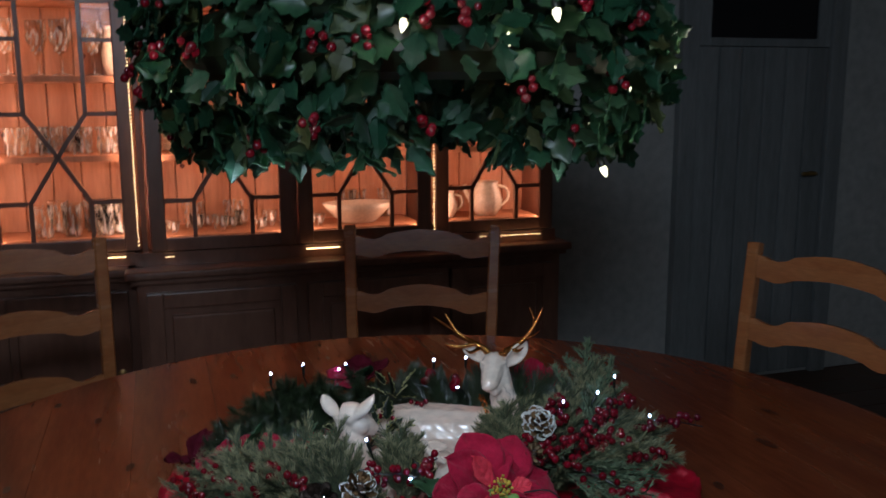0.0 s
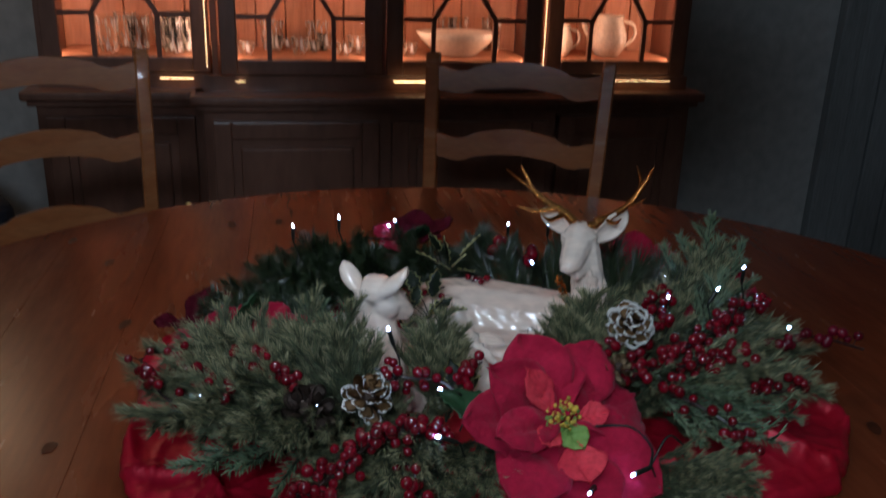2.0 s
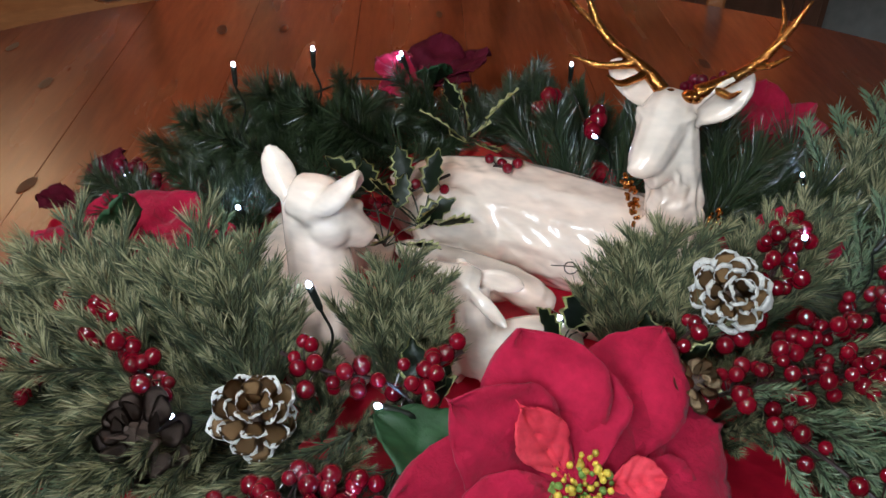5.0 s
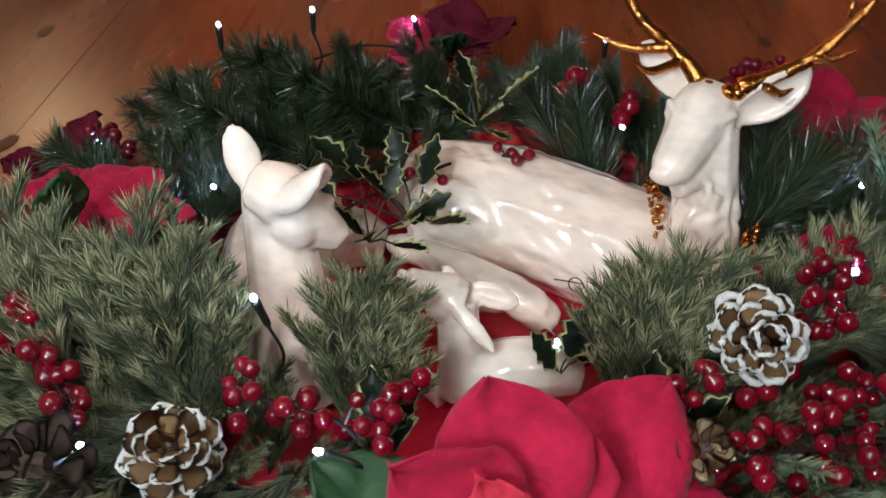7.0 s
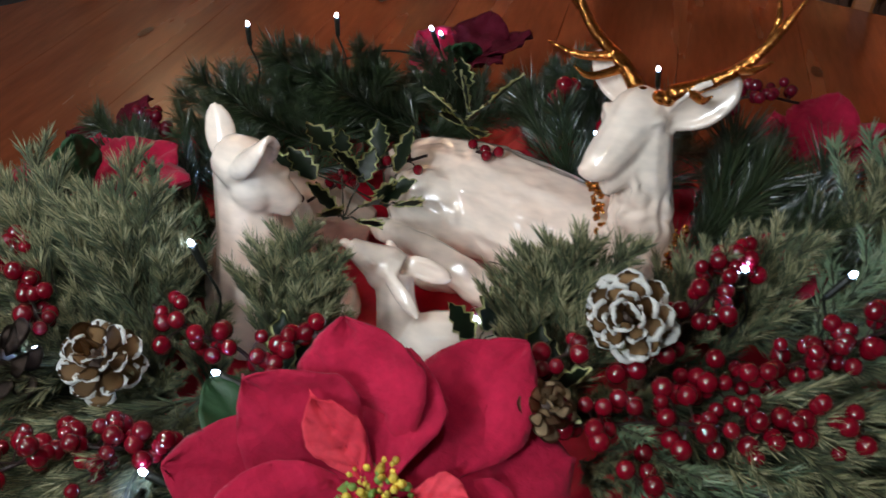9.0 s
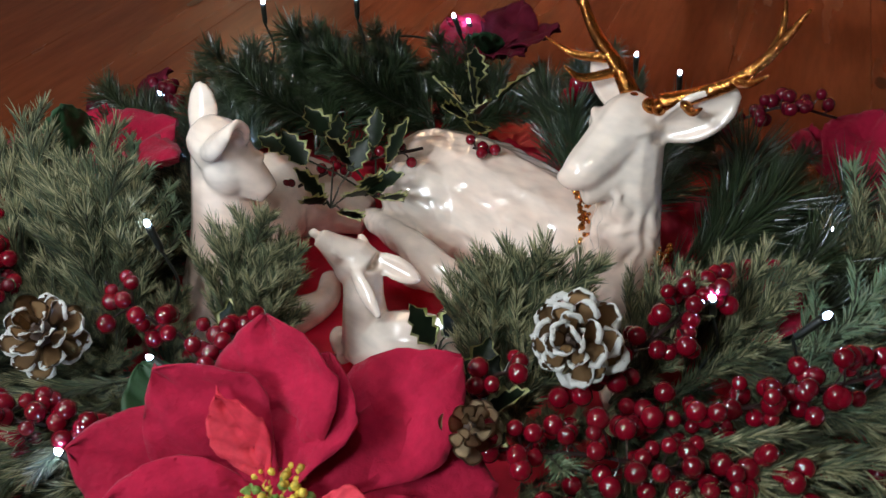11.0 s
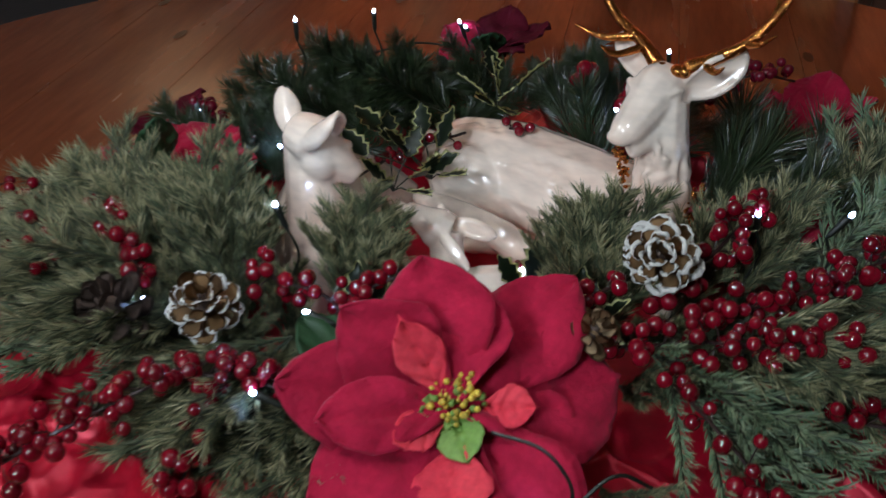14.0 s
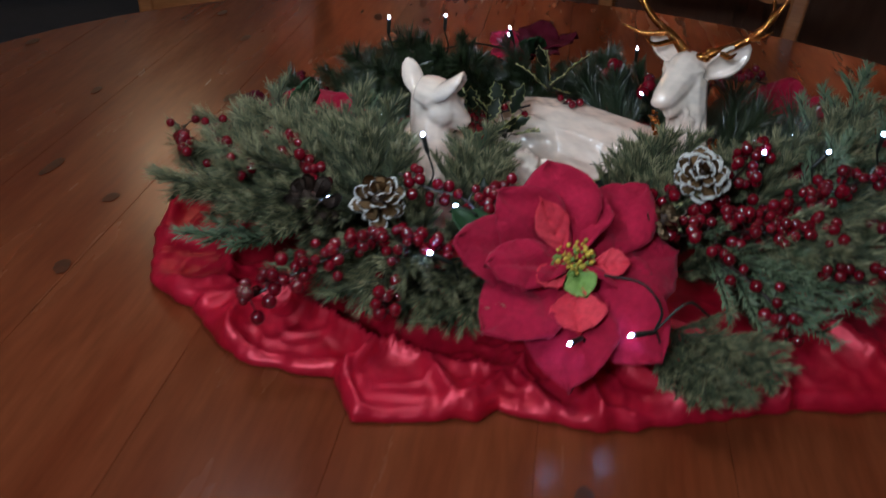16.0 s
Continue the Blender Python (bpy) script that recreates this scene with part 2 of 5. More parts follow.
# upper carcass
part("carcass", box(-1.05, 0.36, 0.825, 1.05, 0.385, 2.2), M_DARK, cabinet)
for u in (-1.05, -0.535, 0.515, 1.03):
    part("upright", box(u, 0.075, 0.825, u + 0.02, 0.36, 2.2, 0.002), M_DARK, cabinet)
part("upright", box(-0.01, 0.03, 0.825, 0.01, 0.36, 2.2, 0.002), M_DARK, cabinet)
for x0, x1, y0 in ((-1.07, -0.55, 0.0), (-0.55, 0.55, -0.05), (0.55, 1.07, 0.0)):
    bm = box(x0 - 0.02, y0, 2.2, x1 + 0.02, 0.4, 2.26, 0.01)
    box(x0 - 0.045, y0 - 0.03, 2.26, x1 + 0.045, 0.4, 2.30, 0.012, 2, bm)
    part("cornice", bm, M_DARK, cabinet)
k = 0
for g0, g1, back in BAYS:
    d = empty("glass_door", pose(0, back, 0), "", "")
    d.parent = cabinet
    for key in ("label", "category"):
        if key in d:
            del d[key]
    s0, s1 = g0 - 0.052, g1 + 0.052
    for a in ((s0, 0.875, g0, Z1 + 0.07), (g1, 0.875, s1, Z1 + 0.07), (g0, 0.875, g1, Z0), (g0, Z1, g1, Z1 + 0.07)):
        part("door_rail", box(a[0], 0, a[1], a[2], 0.028, a[3], 0.004), M_DARK, d)
    # diamond tracery: corner squares, crossed bars and uprights
    mid, e = (g0 + g1) / 2, 0.098
    bars = []
    for z_end, z_bar, z_mid in ((Z0, 1.05, 1.205), (1.594, 1.35, 1.205), (1.594, 1.72, 1.86), (2.10, 1.98, 1.86)):
        for g, s in ((g0, 1), (g1, -1)):
            bars += [((g, z_bar), (g + s * e, z_bar)), ((g + s * e, z_bar), (mid, z_mid))]
    for g, s in ((g0, 1), (g1, -1)):
        bars += [((g, 1.594), (g + s * e, 1.594))]
        for za, zb in ((Z0, 1.05), (1.35, 1.72), (1.98, 2.10)):
            bars.append(((g + s * e, za), (g + s * e, zb)))
    for p, q in bars:
        part("glazing_bar", bar(p, q, 0.014, 0.016, bmesh.new()), M_DARK, d, "", pose(0, 0.014, 0))
    pane = part("pane", box(g0 - 0.003, 0.0215, Z0 - 0.003, g1 + 0.003, 0.0245, Z1 + 0.003), M_PANE, d, "clear glass")
    pane.visible_shadow = False
    # pine boards behind, one by one
    nb = 5
    for i in range(nb):
        a, b = s0 + (s1 - s0) * i / nb, s0 + (s1 - s0) * (i + 1) / nb
        part("back_board", box(a + 0.0015, 0.345, 0.83, b - 0.0015, 0.359, 2.19, 0.003, 1), M_PINE, cabinet)
        for q in range(3):
            z, r = 0.95 + 0.42 * q + random.uniform(0, 0.38), random.uniform(0.005, 0.010)
            part("knot", lathe([(0.0005, 0.0), (r * 0.8, 0.0), (r, 0.0008)][::-1], 10), M_KNOT, cabinet, "dark pine knot", pose(random.uniform(a + 0.02, b - 0.02), 0.3446, z, 90))
    for z in (0.897, 1.185, 1.455, 1.72, 1.98):
        part("shelf", box(s0 + 0.02, 0.055 + back, z, s1 - 0.02, 0.345, z + 0.022, 0.003), M_PINE, cabinet)
# light strips: upright between the bays, and lying under the doors
for u, y in ((-0.545, 0.035), (0.527, 0.035)):
    bm = bmesh.new()
    for i in range(100):
        bmesh.ops.create_icosphere(bm, subdivisions=1, radius=0.0026, matrix=Matrix.Translation((u, y - 0.02, 0.9 + i * 0.0122)))
    part("light_strip", bm, M_STRIP, cabinet, "thin warm glowing light strip")
for x0, x1, y in ((-0.69, -0.59, 0.03), (-0.46, -0.43, -0.02), (0.03, 0.15, -0.02), (0.72, 0.98, 0.03)):
    part("light_strip", box(x0, y - 0.004, 0.858, x1, y, {-0.69: 0.860, 0.03: 0.8612}.get(x0, 0.8587)), M_STRIP, cabinet, "thin warm glowing light strip")
part("lower_rail", box(-1.05, 0.045, 0.825, -0.56, 0.075, 0.872), M_DARK, cabinet)
part("lower_rail", box(-0.56, 0.0, 0.825, 0.56, 0.03, 0.872), M_DARK, cabinet)
part("lower_rail", box(0.56, 0.045, 0.825, 1.05, 0.075, 0.872), M_DARK, cabinet)


# ---- the ladder-back chairs ----
def slat(w, h, wave, bow, m=None):
    """A curved back slat with a waved outline: w wide, h high, bowed backwards."""
    bm = bmesh.new()
    n = 20
    rows = []
    for i in range(n + 1):
        s = i / n * 2 - 1
        hump = wave * (math.cos(s * math.pi) * 0.5 + 0.5) ** 1.0 - 0.35 * wave * math.cos(s * 3 * math.pi) * (abs(s) > 0.5)
        y = bow * (1 - s * s)
        rows.append([bm.verts.new((s * w / 2, y + dy, z)) for dy, z in ((-0.009, hump * 0.75), (0.009, hump * 0.75), (0.009, h + hump), (-0.009, h + hump))])
    for a, b in zip(rows, rows[1:]):
        for k in range(4):
            j = (k + 1) % 4
            bm.faces.new((a[k], b[k], b[j], a[j]))
    bm.faces.new(rows[0])
    bm.faces.new(rows[-1][::-1])
    bmesh.ops.recalc_face_normals(bm, faces=bm.faces[:])
    return bm


def make_chair(m):
    """A chair that faces -y, its back at y = 0.2."""
    ch = empty("dining_chair", m, "waxed pine ladder-back dining chair with waved slats at the table", "chair", "chairs round the table")
    for s in (-1, 1):
        pts = [(s * 0.185, 0.20, 0), (s * 0.188, 0.195, 0.44), (s * 0.197, 0.21, 0.7), (s * 0.207, 0.26, 1.0), (s * 0.209, 0.268, 1.042)]
        bm = tube(spline(pts, 5), 0.0225, 4)
        bmesh.ops.bevel(bm, geom=bm.edges[:], offset=0.004, segments=1, affect="EDGES")
        part("back_post", bm, M_CHAIR, ch)
        part("leg", tube([(s * 0.2, -0.2, 0), (s * 0.2, -0.2, 0.45)], [0.018, 0.022], 10), M_CHAIR, ch)
        part("stretcher", tube([(s * 0.2, -0.2, 0.2), (s * 0.19, 0.2, 0.2)], 0.011, 8), M_CHAIR, ch)
    part("stretcher", tube([(-0.2, -0.2, 0.26), (0.2, -0.2, 0.26)], 0.011, 8), M_CHAIR, ch)
    for z, y, w in ((0.625, 0.20, 0.37), (0.797, 0.223, 0.385), (0.953, 0.25, 0.40)):
        part("slat", slat(w, 0.054, 0.027, 0.018), M_CHAIR, ch, m=pose(0, y, z, -8))
    part("seat", box(-0.215, -0.22, 0.43, 0.215, 0.2, 0.465, 0.014, 3), M_RUSH, ch, "woven rush seat")
    return ch


chair = make_chair(pose(-0.073, 2.226, 0, 0, 0, -3))
copy_thing(chair, pose(-0.93, 1.965, 0, 0, 0, 35))
copy_thing(chair, pose(0.718, 1.855, 0, 0, 0, -50))


# ---- the dining table ----
table = empty("dining_table", pose(CX, CY, 0), "large round varnished pine dining table with dark knots", "table")
PLANK = 0.17
YAWT = 18.0     # run of the planks
for i in range(-6, 6):
    x0, x1, R = i * PLANK + 0.02, (i + 1) * PLANK + 0.02, 1.02
    x0, x1 = max(x0, -R + 0.004), min(x1, R - 0.004)
    if x1 - x0 < 0.01:
        continue
    top, n = [], 14
    for k in range(n + 1):
        x = x0 + 0.0001 + (x1 - x0 - 0.0002) * k / n
        top.append((x, math.sqrt(max(0, R * R - x * x))))
    bm = bmesh.new()
    loop = [(x, y) for x, y in top] + [(x, -y) for x, y in reversed(top)]
    hi = [bm.verts.new((x, y, TABLE_Z)) for x, y in loop]
    lo = [bm.verts.new((x, y, TABLE_Z - 0.04)) for x, y in loop]
    bm.faces.new(hi[::-1])
    bm.faces.new(lo)
    for k in range(len(loop)):
        j = (k + 1) % len(loop)
        bm.faces.new((hi[k], hi[j], lo[j], lo[k]))
    bmesh.ops.recalc_face_normals(bm, faces=bm.faces[:])
    bmesh.ops.bevel(bm, geom=[e for e in bm.edges if all(v.co.z > TABLE_Z - 0.001 for v in e.verts)], offset=0.0004, segments=1, affect="EDGES")
    part("plank", bm, M_TABLE, table, m=pose(0, 0, random.uniform(0, 0.00015), 0, 0, YAWT))
part("apron", lathe([(0.86, 0.62), (0.88, 0.62), (0.88, 0.699), (0.86, 0.699)], 64), M_TABLE, table)
part("pedestal", lathe([(0.14, 0.06), (0.15, 0.10), (0.10, 0.2), (0.085, 0.4), (0.13, 0.5), (0.2, 0.6), (0.3, 0.64), (0.3, 0.70)], 28), M_TABLE, table)
for a in range(4):
    part("foot", tube(spline([(0.08, 0, 0.16), (0.3, 0, 0.12), (0.55, 0, 0.035)], 5), [0.05] * 6 + [0.045] * 4 + [0.035], 10), M_TABLE, table, m=pose(0, 0, 0, 0, 0, 45 + 90 * a))
# knots lie 0.4 mm proud as flat worn discs
for x, y, r, q in ((-0.435, 1.057, 0.016, 0.7), (0.166, 1.03, 0.013, 0.8), (-0.727, 1.761, 0.02, 0.5), (-1.0, 1.53, 0.018, 0.6), (-0.598, 2.017, 0.022, 0.5), (-0.511, 2.054, 0.018, 0.5),
                   (0.63, 1.629, 0.03, 0.45), (0.48, 1.442, 0.018, 0.6), (-0.621, 1.218, 0.03, 0.35), (-0.578, 1.528, 0.02, 0.5), (-0.501, 1.197, 0.014, 0.7), (-0.073, 2.373, 0.02, 0.4),
                   (-0.76, 1.434, 0.016, 0.5), (0.13, 2.14, 0.02, 0.5), (0.25, 2.25, 0.016, 0.5), (0.7, 1.8, 0.022, 0.5), (-0.3, 2.2, 0.016, 0.4), (-0.85, 1.85, 0.018, 0.5)):
    bm = bmesh.new()
    r *= 0.75
    v = [bm.verts.new((r * (1 + 0.25 * noise.noise((x * 9, k * 0.7, y * 7))) * math.cos(k * math.pi / 9) * q, r * (1 + 0.25 * noise.noise((k * 0.9, x * 5, y))) * math.sin(k * math.pi / 9) * 1.2, 0)) for k in range(18)]
    bm.faces.new(v)
    part("knot", bm, M_KNOT, table, "dark pine knot", pose(x - CX, y - CY, TABLE_Z + 0.0011, 0, 0, YAWT + random.uniform(-20, 20)))


# ---- materials of the decorations ----
def leafy(name, colors, rough=0.6, spec=0.4, bump=0.0, edge=None):
    """Leaf and needle plastic: each loose piece takes its own shade."""
    m = bpy.data.materials.new(name)
    m.use_nodes = True
    nt = m.node_tree
    b = nt.nodes["Principled BSDF"]
    b.inputs["Roughness"].default_value, b.inputs["Specular IOR Level"].default_value = rough, spec
    g, oi, add, fr, ramp = (nt.nodes.new(k) for k in ("ShaderNodeNewGeometry", "ShaderNodeObjectInfo", "ShaderNodeMath", "ShaderNodeMath", "ShaderNodeValToRGB"))
    fr.operation = "FRACT"
    nt.links.new(g.outputs["Random Per Island"], add.inputs[0])
    nt.links.new(oi.outputs["Random"], add.inputs[1])
    nt.links.new(add.outputs[0], fr.inputs[0])
    nt.links.new(fr.outputs[0], ramp.inputs[0])
    e = ramp.color_ramp.elements
    while len(e) < len(colors):
        e.new(0.5)
    for i, c in enumerate(colors):
        e[i].position, e[i].color = i / (len(colors) - 1), (*c, 1)
    tc, n1, rg, hs = (nt.nodes.new(k) for k in ("ShaderNodeTexCoord", "ShaderNodeTexNoise", "ShaderNodeMapRange", "ShaderNodeHueSaturation"))
    n1.inputs["Scale"].default_value = 120
    nt.links.new(tc.outputs["Object"], n1.inputs["Vector"])
    rg.inputs["To Min"].default_value, rg.inputs["To Max"].default_value = 0.6, 1.4
    nt.links.new(n1.outputs[0], rg.inputs[0])
    nt.links.new(rg.outputs[0], hs.inputs["Value"])
    nt.links.new(ramp.outputs[0], hs.inputs["Color"])
    nt.links.new(hs.outputs[0], b.inputs["Base Color"])
    if bump:
        bp = nt.nodes.new("ShaderNodeBump")
        bp.inputs["Strength"].default_value, bp.inputs["Distance"].default_value = bump, 0.002
        nt.links.new(n1.outputs[0], bp.inputs["Height"])
        nt.links.new(bp.outputs[0], b.inputs["Normal"])
    return m


M_NEEDLE = leafy("pine_needles", [(0.050, 0.080, 0.044), (0.088, 0.112, 0.056), (0.16, 0.170, 0.085), (0.08, 0.070, 0.033), (0.022, 0.042, 0.025), (0.125, 0.128, 0.062), (0.034, 0.054, 0.031)], 0.6)
M_NEEDLE_TIP = leafy("frosted_needle_tips", [(0.20, 0.205, 0.10), (0.30, 0.285, 0.145), (0.40, 0.365, 0.21), (0.145, 0.155, 0.078), (0.25, 0.22, 0.11)], 0.6)
M_NEEDLE_D = leafy("dark_tinsel_needles", [(0.012, 0.022, 0.008), (0.020, 0.036, 0.014), (0.032, 0.050, 0.020), (0.050, 0.066, 0.029)], 0.28, 0.7)
M_CEDAR = leafy("glittered_cedar", [(0.09, 0.15, 0.085), (0.15, 0.21, 0.11), (0.22, 0.26, 0.15)], 0.5, 0.6)
M_STEM = mat("green_wire_stem", (0.02, 0.03, 0.015), 0.6, var=(0.04, 0.035, 0.02), scale=50)
M_TWIG = mat("dark_berry_twig", (0.018, 0.008, 0.008), 0.3, var=(0.03, 0.014, 0.012), scale=50)
M_BERRY = mat("glossy_red_berry", (0.175, 0.002, 0.010), 0.10, var=(0.11, 0.0015, 0.008), scale=60, coat=0.6, per_object=0.3)
M_BERRY_W = mat("dark_wine_berry", (0.14, 0.004, 0.016), 0.2, var=(0.08, 0.003, 0.010), scale=60, per_object=0.3)
M_VELVET = mat("red_velvet_petal", (0.32, 0.005, 0.030), 0.78, var=(0.42, 0.010, 0.044), scale=22, bump=0.5, bump_scale=220, sheen=0.10, spec=0.15, per_object=0.1)
M_BRACT = mat("light_red_bract", (0.74, 0.060, 0.085), 0.7, var=(0.60, 0.028, 0.055), scale=25, bump=0.35, bump_scale=160, spec=0.2)
M_LEAF = mat("green_fabric_leaf", (0.012, 0.045, 0.014), 0.6, var=(0.022, 0.07, 0.022), scale=30, bump=0.3, bump_scale=100)
M_LIME = mat("lime_leaf", (0.16, 0.30, 0.05), 0.6, var=(0.22, 0.34, 0.08), scale=40, bump=0.3, bump_scale=100)
M_YELLOW = mat("yellow_flower_bead", (0.72, 0.50, 0.06), 0.5, var=(0.40, 0.34, 0.05), scale=90, per_object=0.3)
M_CREAM = mat("cream_leaf_margin", (0.60, 0.57, 0.29), 0.5, var=(0.50, 0.52, 0.22), scale=60)
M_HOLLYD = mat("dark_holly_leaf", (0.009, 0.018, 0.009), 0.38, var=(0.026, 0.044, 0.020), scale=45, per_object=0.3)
M_SATIN = mat("red_satin", (0.50, 0.005, 0.022), 0.40, metal=0.30, var=(0.62, 0.011, 0.042), scale=9, bump=0.22, bump_scale=110, spec=0.5)
M_CONE = mat("pine_cone_scale", (0.26, 0.14, 0.055), 0.6, var=(0.36, 0.21, 0.09), scale=60, bump=0.4, bump_scale=120, per_object=0.25)
M_CONE_T = mat("tan_pine_cone_scale", (0.36, 0.24, 0.13), 0.65, var=(0.46, 0.32, 0.18), scale=60, bump=0.4, bump_scale=120, per_object=0.2)
M_CONE_D = mat("dark_pine_cone_scale", (0.085, 0.055, 0.042), 0.6, var=(0.13, 0.085, 0.065), scale=60, bump=0.4, bump_scale=120, per_object=0.25)
M_FROST = mat("white_frost_paint", (0.90, 0.88, 0.83), 0.7, var=(0.80, 0.77, 0.70), scale=120, bump=0.6, bump_scale=260)
# warm light bounced off the red cloth is put into the china's colour
M_CHINA = mat("white_china_warm_bounce", (0.85, 0.73, 0.62), 0.15, var=(0.85, 0.63, 0.50), scale=9, bump=0.16, bump_scale=60, coat=0.5, stretch=(0.6, 1.2, 1.6))
M_GOLD = mat("polished_gold", (0.74, 0.31, 0.08), 0.14, metal=1.0, var=(0.52, 0.19, 0.045), scale=70, bump=0.9, bump_scale=150)
M_LED = mat("cool_white_led", (0.9, 0.95, 1.0), 0.3, emit=(0.42, 0.60, 1.0), strength=80)
M_BULB = mat("warm_white_bulb", (1.0, 0.95, 0.8), 0.3, emit=(1.0, 0.86, 0.52), strength=4)

# ---- the red satin cloth ----
HEM = ((-180, 0.47), (-163, 0.438), (-146, 0.455), (-132, 0.462), (-125, 0.432), (-112, 0.428), (-103, 0.391), (-100, 0.378), (-93, 0.414), (-82, 0.372), (-78, 0.362), (-76, 0.346), (-67, 0.352), (-60, 0.360), (-51, 0.356), (-39, 0.363), (-30, 0.380), (-24, 0.411), (-19, 0.437), (0, 0.46), (60, 0.40), (120, 0.40), (180, 0.47))


def hem(a):
    for (a0, r0), (a1, r1) in zip(HEM, HEM[1:]):
        if a0 <= a <= a1:
            f = (a - a0) / (a1 - a0)
            return r0 + (r1 - r0) * f
    return 0.4


bm = bmesh.new()
NA, NR = 720, 110
rings = []
for i in range(1, NR + 1):
    f = i / NR
    ring = []
    for k in range(NA):
        a = -180 + 360 * k / NA
        r = hem(a) * f
        x, y = r * math.cos(radians(a)), r * math.sin(radians(a))
        w1, w2 = noise.noise((x * 6, y * 6, 3.0)), noise.noise((x * 6, y * 6, 8.0))
        rim = min(1.0, max(0.0, (f - 0.45) / 0.25))
        # crumples: straight creases meeting at points, large and small, over slow swells
        cx, cy = x + 0.016 * w1, y + 0.016 * w2
        d1 = noise.voronoi((cx * 8.5, cy * 8.5, 2.0))[0]
        d2 = noise.voronoi((cx * 23, cy * 23, 5.0))[0]
        crease = math.exp(-(d1[1] - d1[0]) * 12.0)
        fine = math.exp(-(d2[1] - d2[0]) * 9.0)
        swell = 0.5 + 0.5 * noise.noise((x * 8, y * 8, 15.0))
        puff = 0.034 * math.exp(-((a + 166) / 12) ** 2 - ((f - 0.80) / 0.11) ** 2) + 0.022 * math.exp(-((a + 16) / 12) ** 2 - ((f - 0.84) / 0.12) ** 2)
        thin = min(1.0, (1.04 - f) / 0.08)
        z = 0.004 + 0.012 * (1 - f) + puff + rim * thin * (0.029 * crease * (0.25 + swell) + 0.012 * swell + 0.006 * fine * (1.2 - swell))
        # a rolled hem that lifts off the table here and there
        z += rim * (0.0025 + 0.009 * max(0.0, noise.noise((a * 0.11, 4.0, 2.0)))) * math.exp(-((f - 0.975) / 0.013) ** 2)
        if i == NR:
            z = 0.0025 + 0.4 * max(0, z - 0.0035)
        j = 1 + 0.012 * rim * noise.noise((a * 0.35, 0, 9))
        ring.append(bm.verts.new((x * j, y * j, z)))
    rings.append(ring)
mid = bm.verts.new((0, 0, 0.016))
for k in range(NA):
    bm.faces.new((mid, rings[0][k], rings[0][(k + 1) % NA]))
for a, b in zip(rings, rings[1:]):
    for k in range(NA):
        bm.faces.new((a[k], b[k], b[(k + 1) % NA], a[(k + 1) % NA]))
skirt = [bm.verts.new((v.co.x * 0.993, v.co.y * 0.993, 0.0)) for v in rings[-1]]
for k in range(NA):
    bm.faces.new((rings[-1][k], skirt[k], skirt[(k + 1) % NA], rings[-1][(k + 1) % NA]))
tagged(part("table_cloth", bm, M_SATIN, m=pose(-0.02, 1.42, TABLE_Z + 0.0016), smooth=True), "crumpled glossy red satin cloth on the dining table", "cloth")


# ---- pine sprays ----
def aim(base, tip, roll=0.0):
    """A pose at base whose x axis points to tip, z as far up as can be."""
    b, t = Vector(base), Vector(tip)
    x = (t - b).normalized()
    y = Vector((0, 0, 1)).cross(x)
    y = y.normalized() if y.length > 1e-3 else Vector((0, 1, 0))
    z = x.cross(y)
    return Matrix.Translation(b) @ Matrix((x, y, z)).transposed().to_4x4() @ pose(0, 0, 0, roll)


def needle(verts, faces, p, d, n, w):
    """A slim folded blade from p along d, its face towards n."""
    s = d.cross(n)
    s = s.normalized() * w if s.length > 1e-6 else Vector((w, 0, 0))
    k = len(verts)
    m = p + d * 0.55
    verts += [p, m + s, p + d, m - s, m + n * w * 0.8]
    faces += [(k, k + 1, k + 4), (k + 1, k + 2, k + 4), (k + 2, k + 3, k + 4), (k + 3, k, k + 4)]


